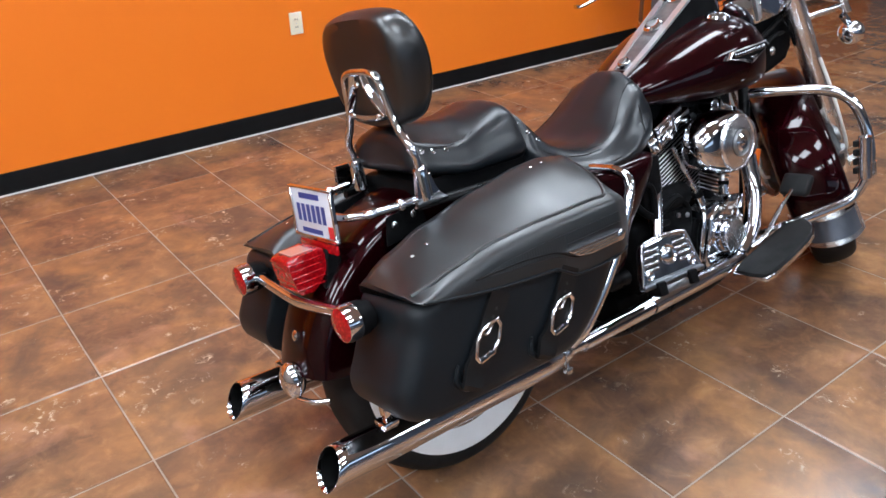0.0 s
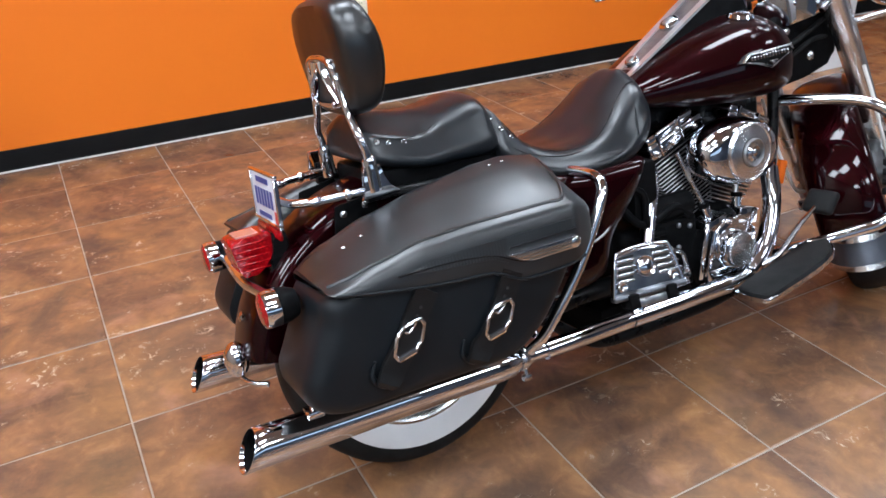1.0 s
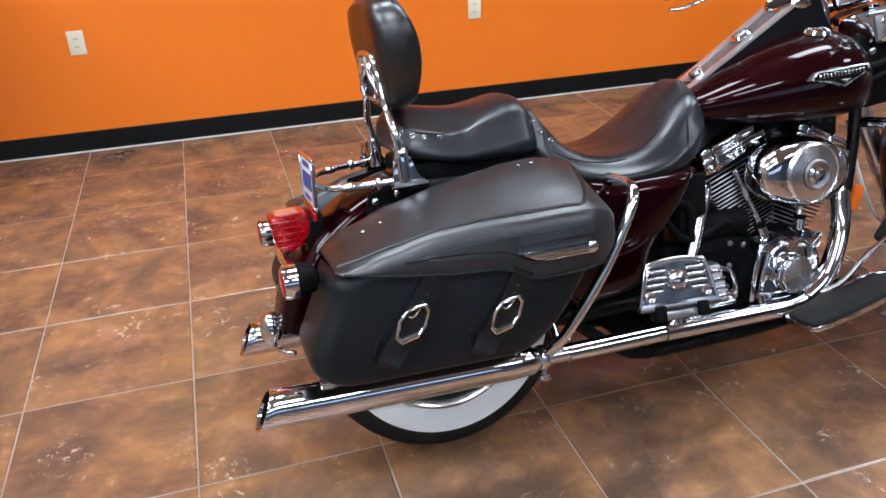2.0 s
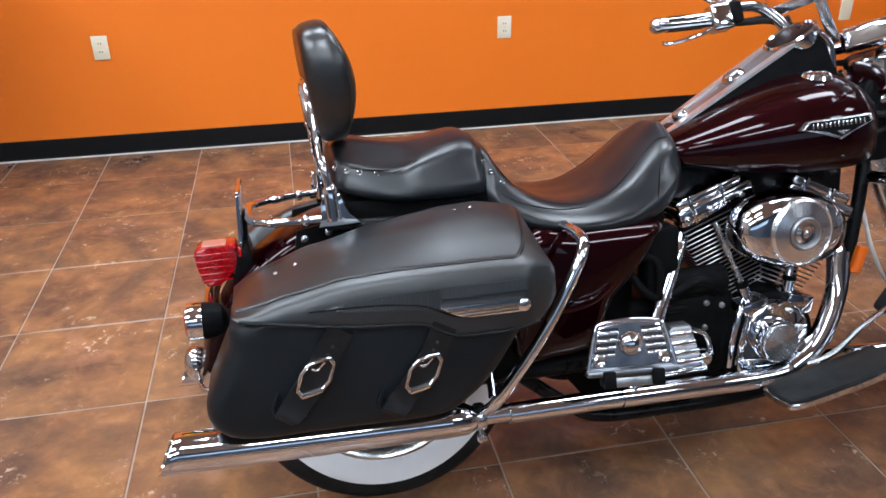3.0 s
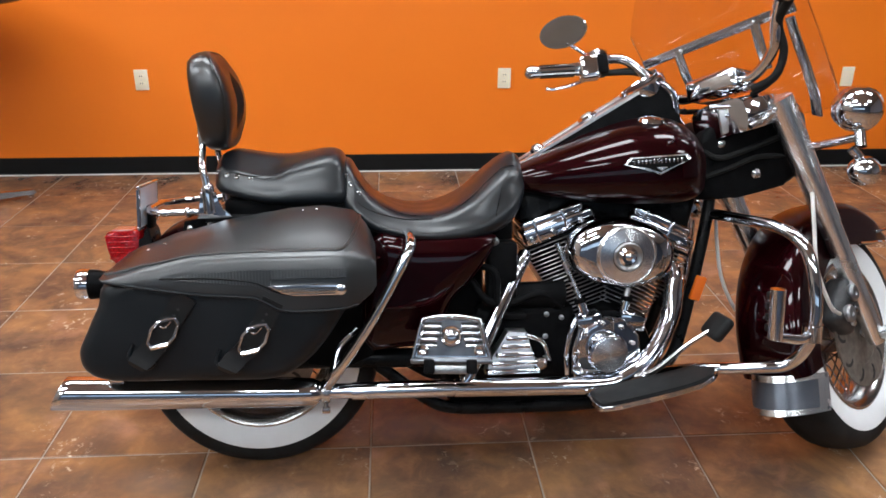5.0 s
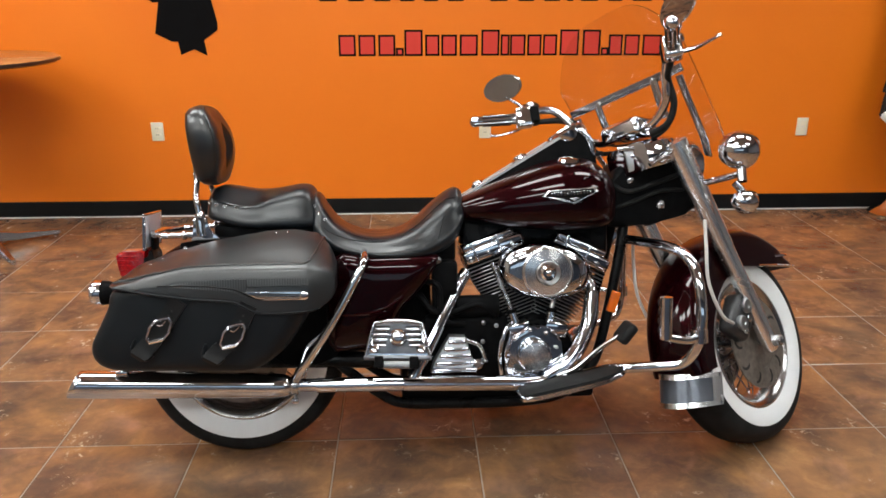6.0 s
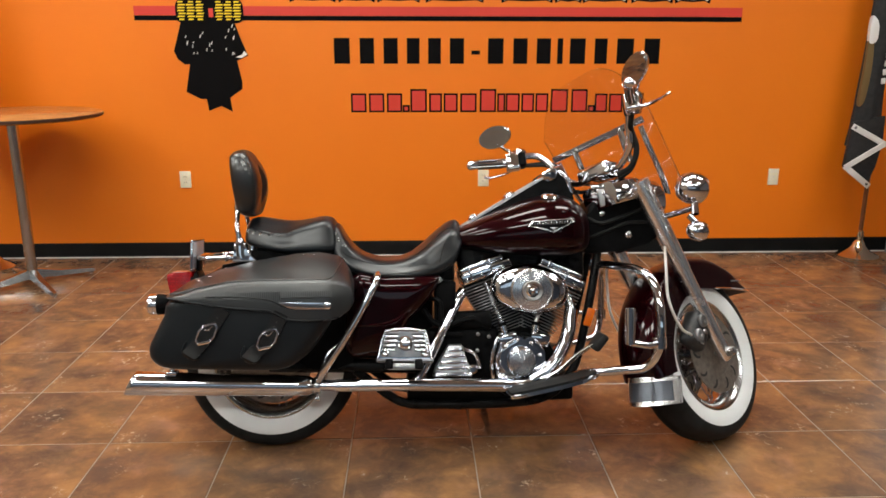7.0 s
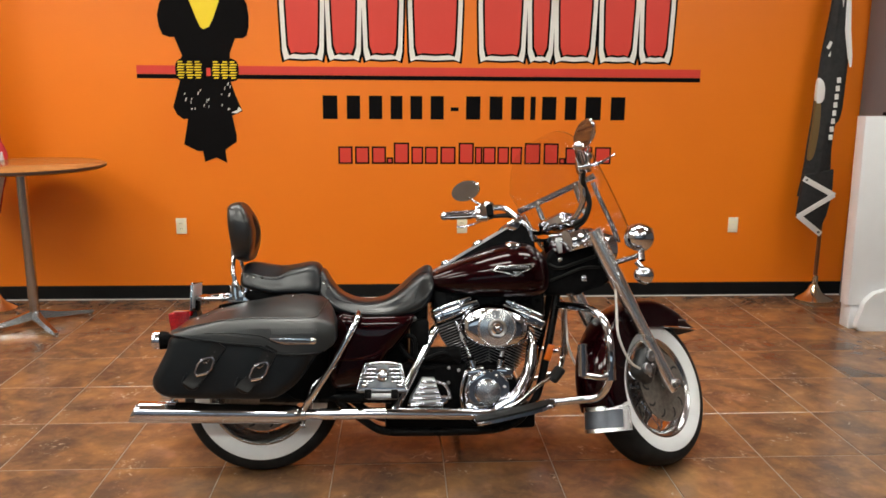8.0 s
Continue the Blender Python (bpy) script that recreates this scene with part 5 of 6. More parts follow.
# engine: a V of two finned cylinders on a black crankcase
CRANK = Vector((0.925, 0, 0.3))
part("crankcase", lathed([(0.1, -0.15), (0.125, -0.14), (0.135, -0.1), (0.135, 0.1), (0.125, 0.14), (0.1, 0.15)], 36, Matrix.Translation(CRANK)), SATIN, bike, "black engine crankcase")
for name, tilt, sink in (("rear_cylinder", -20.0, 0.0), ("front_cylinder", 25.0, -0.016)):
    m = Matrix.Translation(CRANK) @ pose(0, 0, 0, 0, tilt) @ pose(0, 0, sink)
    barrel = part(name, lathed([(0.052, 0.1), (0.056, 0.34)], 28, m @ pose(0, 0, 0, 90)), SATIN, bike, "black finned engine cylinder")
    for k in range(15):
        z = 0.132 + 0.0112 * k
        w = 0.062 + 0.0026 * k
        fin_plate("fin", w, 0.094 + 0.0007 * k, z, m, barrel)
    for k in range(4):
        z = 0.3 + 0.0118 * k
        fin_plate("head_fin", 0.1, 0.104, z, m, barrel)
    head = part("rocker_cover", boxed(-0.1, 0.1, -0.112, 0.112, 0.346, 0.392, 0.01, 3, m=m), CHROME, barrel, "chrome rocker cover")
    part("rocker_top", boxed(-0.094, 0.078, -0.108, 0.108, 0.388, 0.414, 0.009, 3, m=m), CHROME, barrel)
    part("rocker_gasket", boxed(-0.101, 0.101, -0.1125, 0.1125, 0.3655, 0.3685, 0.0005, 1, m=m), SATIN, barrel)
    part("rocker_gasket", boxed(-0.1005, 0.1005, -0.1122, 0.1122, 0.3435, 0.3465, 0.0005, 1, m=m), SATIN, barrel)
    for bx in (-0.06, 0.02):
        part("cover_web", boxed(bx - 0.004, bx + 0.004, -0.1145, -0.1, 0.349, 0.413, 0.002, 2, m=m), CHROME, barrel)
    for bx in (-0.08, -0.02, 0.06):
        part("cover_bolt", lathed([(0.008, 0.0), (0.008, 0.01), (0.005, 0.013)], 10, m @ pose(bx, -0.111, 0.366, 180)), STEEL, barrel)
# push rod tubes rise from the tappet blocks to the heads
for x0, x1, y1 in ((0.864, 0.792, -0.112), (0.962, 1.02, -0.112)):
    rod = part("pushrod_tube", tubed([(x0, -0.15, 0.42), (x1, y1, 0.605)], 0.0082, 12, 1), STEEL, bike)
    part("rod_collar", tubed([(x0, -0.152, 0.405), (x0 * 0.8 + x1 * 0.2, -0.146, 0.452)], 0.0135, 12, 1), CHROME, rod)
    part("rod_cap", tubed([(x0 * 0.8 + x1 * 0.2, -0.146, 0.45), (x0 * 0.76 + x1 * 0.24, -0.145, 0.462)], 0.0158, 12, 1), SATIN, rod)
for x, t in ((0.868, -14), (0.983, 14)):
    part("tappet_block", boxed(-0.035, 0.035, -0.03, 0.03, -0.022, 0.022, 0.006, 2, m=pose(x, -0.15, 0.4, 0, t)), CHROME, bike)
gear = part("gearcase_cover", prismed(round_outline([(0.83, 0.24), (0.91, 0.225), (0.99, 0.25), (1.0, 0.33), (0.985, 0.39), (0.925, 0.415), (0.86, 0.395), (0.825, 0.33)], 4), -0.185, -0.14, 0.012, 3), CHROME, bike, "chrome gearcase cover")
part("points_ring", lathed([(0.054, 0), (0.054, 0.02), (0.05, 0.03), (0.046, 0.032)], 36, pose(0.911, -0.18, 0.326, 180)), CHROME, gear)
part("points_cover", lathed([(0.045, 0.03), (0.044, 0.039), (0.03, 0.041), (0.003, 0.0415)], 36, pose(0.911, -0.18, 0.326, 180)), SPUN, gear, "brushed round timer cover")
for k in range(9):
    a = 2 * math.pi * k / 9 + 0.3
    part("case_bolt", lathed([(0.006, 0), (0.006, 0.008), (0.003, 0.01)], 10, pose(0.908 + 0.076 * math.cos(a), -0.184, 0.322 + 0.082 * math.sin(a), 180)), STEEL, gear)
part("oil_line", tubed([(0.83, -0.17, 0.27), (0.825, -0.19, 0.33), (0.84, -0.19, 0.39)], 0.008, 10), CHROME, bike)
part("oil_line", tubed([(0.812, -0.16, 0.26), (0.806, -0.18, 0.33), (0.822, -0.18, 0.4), (0.85, -0.15, 0.42)], 0.008, 10), CHROME, bike)

# air cleaner: egg-shaped chrome cover with a round stepped face
egg = [(0.804 + (x - 0.786) * 1.06, 0.492 + (z - 0.513) * 1.1) for x, z in [(0.786, 0.6), (0.8, 0.642), (0.845, 0.67), (0.92, 0.681), (0.99, 0.664), (1.04, 0.63), (1.055, 0.59), (1.04, 0.545), (0.99, 0.52), (0.93, 0.513), (0.86, 0.527), (0.805, 0.558)]]
bm = bmesh.new()
eo = round_outline(egg, 4)
ec = Vector((0.947, 0, 0.584))
rings(bm, [[(ec.x + (x - ec.x) * k, y, ec.z + (z - ec.z) * k) for x, z in eo] for y, k in ((-0.125, 0.93), (-0.13, 0.985), (-0.145, 1.0), (-0.165, 1.0), (-0.182, 0.975), (-0.197, 0.92), (-0.207, 0.83), (-0.213, 0.68), (-0.215, 0.5))])
air = part("air_cleaner", bm, CHROME, bike, "egg-shaped chrome air cleaner cover", smooth=50)
am = pose(0.948, -0.207, 0.586, 180)
part("air_face", lathed([(0.077, 0.0), (0.079, 0.008), (0.077, 0.013), (0.072, 0.016), (0.07, 0.0135), (0.04, 0.0185), (0.036, 0.019)], 48, am), SPUN, air, "brushed round face plate")
part("air_ring", lathed([(0.036, 0.017), (0.0375, 0.023), (0.034, 0.026), (0.029, 0.0225), (0.003, 0.023)], 36, am), DULL, air)
part("air_boss", lathed([(0.026, 0.0225), (0.018, 0.028), (0.01, 0.0265), (0.003, 0.03)], 10, am), CHROME, air)
part("ring_groove", lathed([(0.0395, 0.0186), (0.0395, 0.0197), (0.0375, 0.0197), (0.0375, 0.0186)], 40, am, True), DARK_SLOT, air)
part("carburettor", boxed(0.87, 0.99, -0.13, -0.03, 0.54, 0.64, 0.015, 2), SATIN, bike)

# transmission, lower case, frame
part("gearbox", boxed(0.57, 0.84, -0.14, 0.14, 0.235, 0.445, 0.025, 3), SATIN, bike, "black gearbox")
end = part("gearbox_cover", prismed([(0.59, 0.276), (0.732, 0.272), (0.726, 0.3), (0.698, 0.386), (0.648, 0.388), (0.6, 0.31)], -0.184, -0.14, 0.006, 2), SATIN_CHROME, bike, "stepped chrome gearbox cover")
for k in range(5):
    z = 0.279 + 0.0212 * k
    part("rib", boxed(0.59 + 0.0135 * k, 0.733 - 0.008 * k, -0.205 + 0.004 * k, -0.18, z, z + 0.0135, 0.005, 3), CHROME, end)
part("cover_neck", lathed([(0.017, 0.0), (0.017, 0.018), (0.01, 0.024)], 18, pose(0.735, -0.17, 0.3, 180)), CHROME, end)
part("cover_neck", tubed([(0.7, -0.17, 0.375), (0.745, -0.165, 0.352), (0.765, -0.16, 0.3)], 0.007, 10), CHROME, end)
for x, z in ((0.755, 0.3), (0.757, 0.36), (0.8, 0.41), (0.76, 0.42)):
    part("case_bolt", lathed([(0.007, 0), (0.007, 0.006), (0.004, 0.008)], 10, pose(x, -0.139, z, 180)), DULL, bike)
part("battery_tray", boxed(0.3, 0.6, -0.1, 0.1, 0.34, 0.6, 0.02), SATIN, bike)
part("oil_pan", boxed(0.5, 1.12, -0.12, 0.12, 0.16, 0.25, 0.015), SATIN, bike)
part("starter", tubed([(0.66, -0.12, 0.47), (0.81, -0.12, 0.47)], 0.035, 18, 1), SATIN, bike)
both("lower_rail", lambda: tubed([(0.3, -0.11, 0.3), (0.43, -0.12, 0.2), (0.5, -0.125, 0.168), (0.62, -0.125, 0.16), (0.88, -0.125, 0.158), (1.02, -0.12, 0.18), (1.1, -0.11, 0.25), (1.145, -0.1, 0.34), (1.21, -0.075, 0.62), (1.235, -0.05, 0.77), (1.245, -0.03, 0.86)], 0.0165, 14), BLACK, label="black frame tube")
part("backbone", tubed([(1.25, 0, 0.85), (1.0, 0, 0.77), (0.66, 0, 0.7), (0.4, 0, 0.62)], 0.03, 14), BLACK, bike)
# added black block that stands for the darkness under the tank
part("tank_gap_filler", boxed(0.7, 1.18, -0.055, 0.055, 0.6, 0.74, 0.02), BLACK, bike)
part("seat_support", boxed(0.02, 0.68, -0.1, 0.1, 0.6, 0.69, 0.02), BLACK, bike)
# added black sheet in place of the dark parts before the wheel
both("gap_plate", lambda: prismed(round_outline([(0.1, 0.34), (0.3, 0.33), (0.36, 0.6), (0.14, 0.64)], 4), -0.145, -0.13, 0.004), SATIN, label="added black plate that hides the wheel beside the side cover")
both("swing_arm", lambda: tubed([(0.56, -0.1, 0.3), (0.3, -0.11, 0.31), (0.0, -0.11, 0.32)], 0.026, 12), BLACK)
both("shock", lambda: tubed([(0.02, -0.13, 0.36), (0.12, -0.13, 0.6)], 0.028, 16, 1), SATIN)


def side_cover():
    o = round_outline([(0.3, 0.635), (0.42, 0.642), (0.59, 0.642), (0.622, 0.632), (0.592, 0.575), (0.548, 0.52), (0.512, 0.485), (0.488, 0.44), (0.462, 0.37), (0.36, 0.355), (0.28, 0.375)], 3)
    cx, cz = 0.44, 0.53
    return rings(bmesh.new(), [[(cx + (x - cx) * k, y, cz + (z - cz) * k) for x, z in o] for y, k in ((-0.12, 0.98), (-0.15, 1.0), (-0.17, 0.995), (-0.183, 0.97), (-0.192, 0.92), (-0.198, 0.84), (-0.203, 0.7), (-0.206, 0.5), (-0.2075, 0.25))])


both("side_cover", side_cover, MAROON, label="glossy maroon side cover")
part("cover_crease", tubed([(0.315, -0.1935, 0.598), (0.44, -0.1965, 0.602), (0.565, -0.188, 0.602)], 0.006, 8), MAROON, bike)
part("cover_crease", tubed([(0.31, -0.197, 0.47), (0.42, -0.205, 0.476), (0.49, -0.2, 0.508), (0.545, -0.19, 0.572)], 0.006, 8), MAROON, bike)
part("ignition_coil", boxed(0.6, 0.68, -0.16, -0.1, 0.46, 0.62, 0.012), SATIN, bike)
part("hose", tubed([(0.56, -0.15, 0.52), (0.6, -0.17, 0.47), (0.66, -0.16, 0.46), (0.74, -0.15, 0.48), (0.8, -0.14, 0.44)], 0.01, 10), SATIN, bike)
part("hose", tubed([(0.58, -0.15, 0.56), (0.62, -0.17, 0.54), (0.63, -0.17, 0.44), (0.7, -0.15, 0.42)], 0.009, 10), SATIN, bike)
part("fitting", balled((0.605, -0.165, 0.625), 0.018, (1.4, 1, 0.8), 14, 8), DULL, bike)

# bag guards, engine guards, foot boards
both("bag_guard", lambda: tubed([(0.39, -0.12, 0.65), (0.396, -0.19, 0.654), (0.398, -0.255, 0.652), (0.394, -0.288, 0.634), (0.37, -0.302, 0.59), (0.3, -0.302, 0.465), (0.214, -0.28, 0.335), (0.187, -0.25, 0.29)], 0.0125, 14), CHROME, label="bent chrome saddlebag guard")
both("guard_brace", lambda: tubed([(0.2, -0.26, 0.325), (0.215, -0.2, 0.37), (0.26, -0.15, 0.4)], 0.009, 10), CHROME)
both("engine_guard", lambda: tubed([(1.225, -0.06, 0.665), (1.26, -0.15, 0.664), (1.32, -0.27, 0.655), (1.352, -0.34, 0.61), (1.362, -0.378, 0.5), (1.356, -0.378, 0.4), (1.325, -0.345, 0.327), (1.25, -0.31, 0.308), (1.13, -0.24, 0.285), (1.085, -0.13, 0.24)], 0.0155, 16), CHROME, label="looped chrome engine guard")
for s in SIDES:
    arm = part("guard_peg", tubed([(1.240, s * 0.425, 0.42), (1.240, s * 0.425, 0.54)], 0.0175, 20, 1), CHROME, bike, "chrome highway peg folded upright")
    part("peg_arm", tubed([(1.240, s * 0.422, 0.425), (1.31, s * 0.41, 0.41), (1.352, s * 0.38, 0.415)], 0.012, 12), CHROME, arm)
    part("peg_clamp", tubed([(1.358, s * 0.378, 0.395), (1.357, s * 0.378, 0.435)], 0.024, 16, 1), CHROME, arm)
    for k in range(4):
        part("peg_rubber", boxed(1.226, 1.252, min(s * 0.396, s * 0.409), max(s * 0.396, s * 0.409), 0.432 + 0.026 * k, 0.45 + 0.026 * k, 0.003), RUBBER, arm)


def board(flip):
    m = pose(1.008, -0.293, 0.264, 0, -11, 0)
    o = [(-0.165, -0.035), (-0.15, -0.058), (-0.05, -0.064), (0.06, -0.06), (0.125, -0.04), (0.165, 0.005), (0.17, 0.035), (0.15, 0.052), (0.0, 0.055), (-0.15, 0.052), (-0.168, 0.02)]
    o = round_outline(o, 4)
    flat = m @ pose(0, 0, 0, -90)
    fit = mirrored if flip else (lambda b: b)
    pan = part("foot_board", fit(prismed([(x, -y) for x, y in o], -0.009, 0.004, 0.003, m=flat @ pose(0, 0, 0, 180))), CHROME, bike, "chrome-edged rider foot board")
    bm = prismed([(x * 0.955, -y * 0.89) for x, y in o], 0.004, 0.011, 0.003, m=flat @ pose(0, 0, 0, 180))
    part("board_rubber", fit(bm), RUBBER, pan, "black rubber pad")
    part("board_bracket", fit(tubed([(0.96, -0.28, 0.238), (0.96, -0.2, 0.235), (0.95, -0.1, 0.24)], 0.012, 10)), SATIN, pan)


board(False)
board(True)
bm = boxed(-0.014, 0.014, -0.045, 0.045, -0.034, 0.034, 0.012, 3, m=pose(1.178, -0.255, 0.402, 0, 38))
pedal = part("brake_pedal", bm, RUBBER, bike, "black rubber brake pedal on an alloy arm")
part("pedal_arm", tubed([(1.16, -0.25, 0.39), (1.1, -0.245, 0.35), (1.03, -0.24, 0.29), (0.98, -0.22, 0.265)], [0.006, 0.007, 0.008, 0.009], 10, 6, 1.6), BRUSHED, pedal)


# pillion foot boards folded up, chrome back with ribs and a medallion
def pillion_board(flip):
    fit = mirrored if flip else (lambda b: b)
    m = pose(0.49, -0.3, 0.414, -14, 0, -9)
    o = [(-0.096, -0.054), (-0.09, -0.03), (-0.074, 0.036), (-0.06, 0.05), (0.0, 0.056), (0.06, 0.05), (0.074, 0.036), (0.09, -0.03), (0.096, -0.054)]
    pan = part("pillion_board", fit(prismed(o, -0.004, 0.01, 0.004, 2, m=m)), CHROME, bike, "folded chrome pillion foot board")
    lift = [Vector((x * 0.985, -0.006, z * 0.97)) for x, z in o]
    part("board_rim", fit(tubed([m @ p for p in lift], 0.005, 10, 4)), CHROME, pan)
    part("board_field", fit(prismed([(x * 0.87, z * 0.8 + 0.002) for x, z in o], -0.0052, -0.003, 0.0006, 1, m=m)), SMOKED, pan)
    for s in SIDES:
        for k in range(4):
            z = -0.022 + 0.0155 * k
            mid = s * (0.055 - 0.0035 * k)
            part("rib", fit(boxed(mid - 0.022, mid + 0.022, -0.0105, -0.004, z, z + 0.0085, 0.0032, 3, m=m)), CHROME, pan)
            part("slot", fit(boxed(mid - 0.021, mid + 0.021, -0.0056, -0.0048, z + 0.0092, z + 0.0148, 0.0003, 1, m=m)), DARK_SLOT, pan)
        part("scroll", fit(lathed([(0.0135, 0.003), (0.0135, 0.011), (0.009, 0.014), (0.003, 0.011)], 16, m @ pose(s * 0.068, 0, -0.028, 180))), CHROME, pan)
    part("medallion", fit(lathed([(0.027, 0.002), (0.027, 0.01), (0.024, 0.014), (0.019, 0.011), (0.014, 0.015), (0.004, 0.016)], 24, m @ pose(0, 0, 0.006, 180))), CHROME, pan)
    part("board_lip", fit(boxed(-0.098, 0.098, -0.018, 0.008, -0.06, -0.047, 0.005, 3, m=m)), SMOKED, pan)
    part("hinge", fit(boxed(-0.06, 0.06, -0.016, 0.02, -0.084, -0.062, 0.005, 2, m=m)), DULL, pan)
    for x in (-0.052, 0.05):
        part("hinge_lug", fit(boxed(x - 0.013, x + 0.013, -0.027, 0.02, -0.083, -0.048, 0.004, 2, m=m)), SATIN, pan)
    part("board_rubber", fit(prismed([(x * 0.92, z * 0.92) for x, z in o], 0.0095, 0.022, 0.004, m=m)), RUBBER, pan)


pillion_board(False)
pillion_board(True)
both("reflector", lambda: boxed(-0.014, 0.014, -0.008, 0.008, -0.034, 0.034, 0.004, 2, m=pose(1.178, -0.125, 0.472, 0, 18)), AMBER, label="orange side reflector")
part("side_stand", tubed([(0.86, 0.14, 0.2), (0.84, 0.25, 0.14), (0.82, 0.36, 0.085)], 0.013, 12), SATIN, bike, "black side stand")
part("primary_cover", prismed(round_outline([(0.5, 0.26), (0.7, 0.23), (0.98, 0.2), (1.06, 0.3), (0.98, 0.4), (0.7, 0.4), (0.52, 0.37)], 4), 0.14, 0.21, 0.02, 3), CHROME, bike, "chrome primary cover")


# ---- front end, turned to the left with the bars; built straight, then turned by FRONT ----
def along(k, ahead=0.0, y=0.0):
    """A point k along the fork line from the axle, some way ahead of it and to the left."""
    p = UP * k + AHEAD * ahead
    return Vector((p.x, y, p.z))


for s in SIDES:
    leg = part("fork_leg", tubed([along(-0.03, 0, s * 0.118), along(0.03, 0, s * 0.118), along(0.34, 0, s * 0.118), along(0.355, 0, s * 0.118)], [0.02, 0.028, 0.029, 0.026], 20, 3), FORK_ALLOY, bike, "polished alloy fork leg", m=FRONT)
    part("fork_cover", tubed([along(0.35, 0, s * 0.118), along(0.72, 0, s * 0.118)], [0.031, 0.037], 20, 1), FORK_ALLOY, leg, "chrome fork cover", m=FRONT)
    part("axle_nut", lathed([(0.02, 0.0), (0.02, 0.02), (0.012, 0.026)], 6, FRONT @ pose(0, s * 0.14, 0, 0 if s > 0 else 180)), STEEL, leg)
    part("caliper", boxed(-0.05, 0.05, -0.034, 0.034, -0.072, 0.072, 0.026, 4, m=FRONT @ pose(-0.112, s * 0.09, 0.085, 0, 35)), CAST, leg, "dark cast brake caliper")
    for dz in (-0.045, 0.0, 0.045):
        part("caliper_bolt", lathed([(0.011, 0.0), (0.011, 0.006), (0.006, 0.009)], 10, FRONT @ pose(-0.112, s * 0.09, 0.085, 0, 35) @ pose(0.012, s * 0.033, dz, 0 if s > 0 else 180)), STEEL, leg)
    for dz in (-0.032, 0.032):
        part("piston_cap", lathed([(0.024, -0.004), (0.024, 0.008), (0.019, 0.012), (0.008, 0.012), (0.006, 0.009)], 18, FRONT @ pose(-0.112, s * 0.09, 0.085, 0, 35) @ pose(-0.014, s * 0.033, dz, 0 if s > 0 else 180)), DULL, leg)
    part("caliper_bracket", boxed(-0.05, 0.02, -0.008, 0.008, -0.02, 0.02, 0.004, 2, m=FRONT @ pose(-0.07, s * 0.1, 0.07, 0, 35)), CAST, leg)
part("axle", tubed([(0, -0.13, 0), (0, 0.13, 0)], 0.012, 14, 1), STEEL, bike, m=FRONT)


def front_crown(a):
    return lerp([(34, 0.452), (42, 0.422), (52, 0.404), (70, 0.393), (95, 0.384), (140, 0.376), (192, 0.37)], a)


def front_skirt(a):
    return min(0.25 / max(0.2, math.sin(radians(min(a, 90)))), front_crown(a) - 0.004) if a < 90 else lerp([(90, 0.25), (150, 0.25), (192, 0.27)], a)


def front_half(a):
    return lerp([(34, 0.05), (42, 0.076), (55, 0.09), (192, 0.094)], a)


ff = part("front_fender", fender_sheet((0, 0, 0), front_crown, front_half, 34, 192, front_skirt, 60), MAROON, bike, "deep maroon front fender with chrome trim", m=FRONT)
for s in SIDES:
    pts = []
    for a in (34.5, 38, 42, 48, 55, 65, 75):
        r = front_skirt(a) + 0.002
        pts.append((r * math.cos(radians(a)), s * (front_half(a) + 0.003), r * math.sin(radians(a))))
    part("fender_trim", tubed(pts, 0.0048, 8), CHROME, ff, m=FRONT)
part("script_bar", boxed(-0.035, 0.035, -0.0025, 0.0025, -0.004, 0.004, 0.001, m=FRONT @ pose(0.22, -0.0935, 0.285, 0, -4)), CHROME, ff)
# mud flap at the fender's rear end: grey insert in a broad bright rim
def flap_point(y, z, out=0.0):
    return (-0.386 - out + 0.016 * (z + 0.066) / 0.09 + (0.125 + out) * (abs(y) / 0.102) ** 2.4, y, z + 0.085 * y)


def flap_sheet(bm, y0, y1, z0, z1, out, thick, n=14):
    """A bent plate that follows the fender's rear end."""
    loops = []
    for i in range(n + 1):
        y = y0 + (y1 - y0) * i / n
        dip = 0.004 * (1 - (y / 0.102) ** 2)
        loops.append([flap_point(y, z1, out), flap_point(y, z0 - dip, out), flap_point(y, z0 - dip, out - thick), flap_point(y, z1, out - thick)])
    return rings(bm, loops)


flap = part("mud_flap", flap_sheet(bmesh.new(), -0.1, 0.1, -0.154, -0.064, 0.0, 0.004), FLAP, bike, "dark grey fender flap with bright metal rim", m=FRONT)
bm = flap_sheet(bmesh.new(), -0.102, 0.102, -0.075, -0.062, 0.004, 0.007)
flap_sheet(bm, -0.102, 0.102, -0.158, -0.146, 0.004, 0.007)
flap_sheet(bm, -0.102, -0.09, -0.1465, -0.0745, 0.004, 0.007, 3)
flap_sheet(bm, 0.09, 0.102, -0.1465, -0.0745, 0.004, 0.007, 3)
part("flap_rim", bm, FORK_ALLOY, flap, m=FRONT)

# headlamp housing between the forks
bm = bmesh.new()
SLOPE = radians(11)
rings(bm, [[along(0.7) + Vector((a * math.cos(SLOPE) - (k - 0.7) * math.sin(SLOPE), y * w, a * math.sin(SLOPE) + (k - 0.7) * math.cos(SLOPE))) for a, y in ((-0.1, -0.75), (-0.06, -1.05), (0.0, -1.05), (0.06, -0.8), (0.1, 0), (0.06, 0.8), (0.0, 1.05), (-0.06, 1.05), (-0.1, 0.75), (-0.11, 0))] for k, w in ((0.66, 0.085), (0.675, 0.1), (0.705, 0.106), (0.735, 0.1), (0.748, 0.08))])
nac = part("headlamp_housing", bm, CHROME, bike, "chrome headlamp housing", m=FRONT, smooth=40)
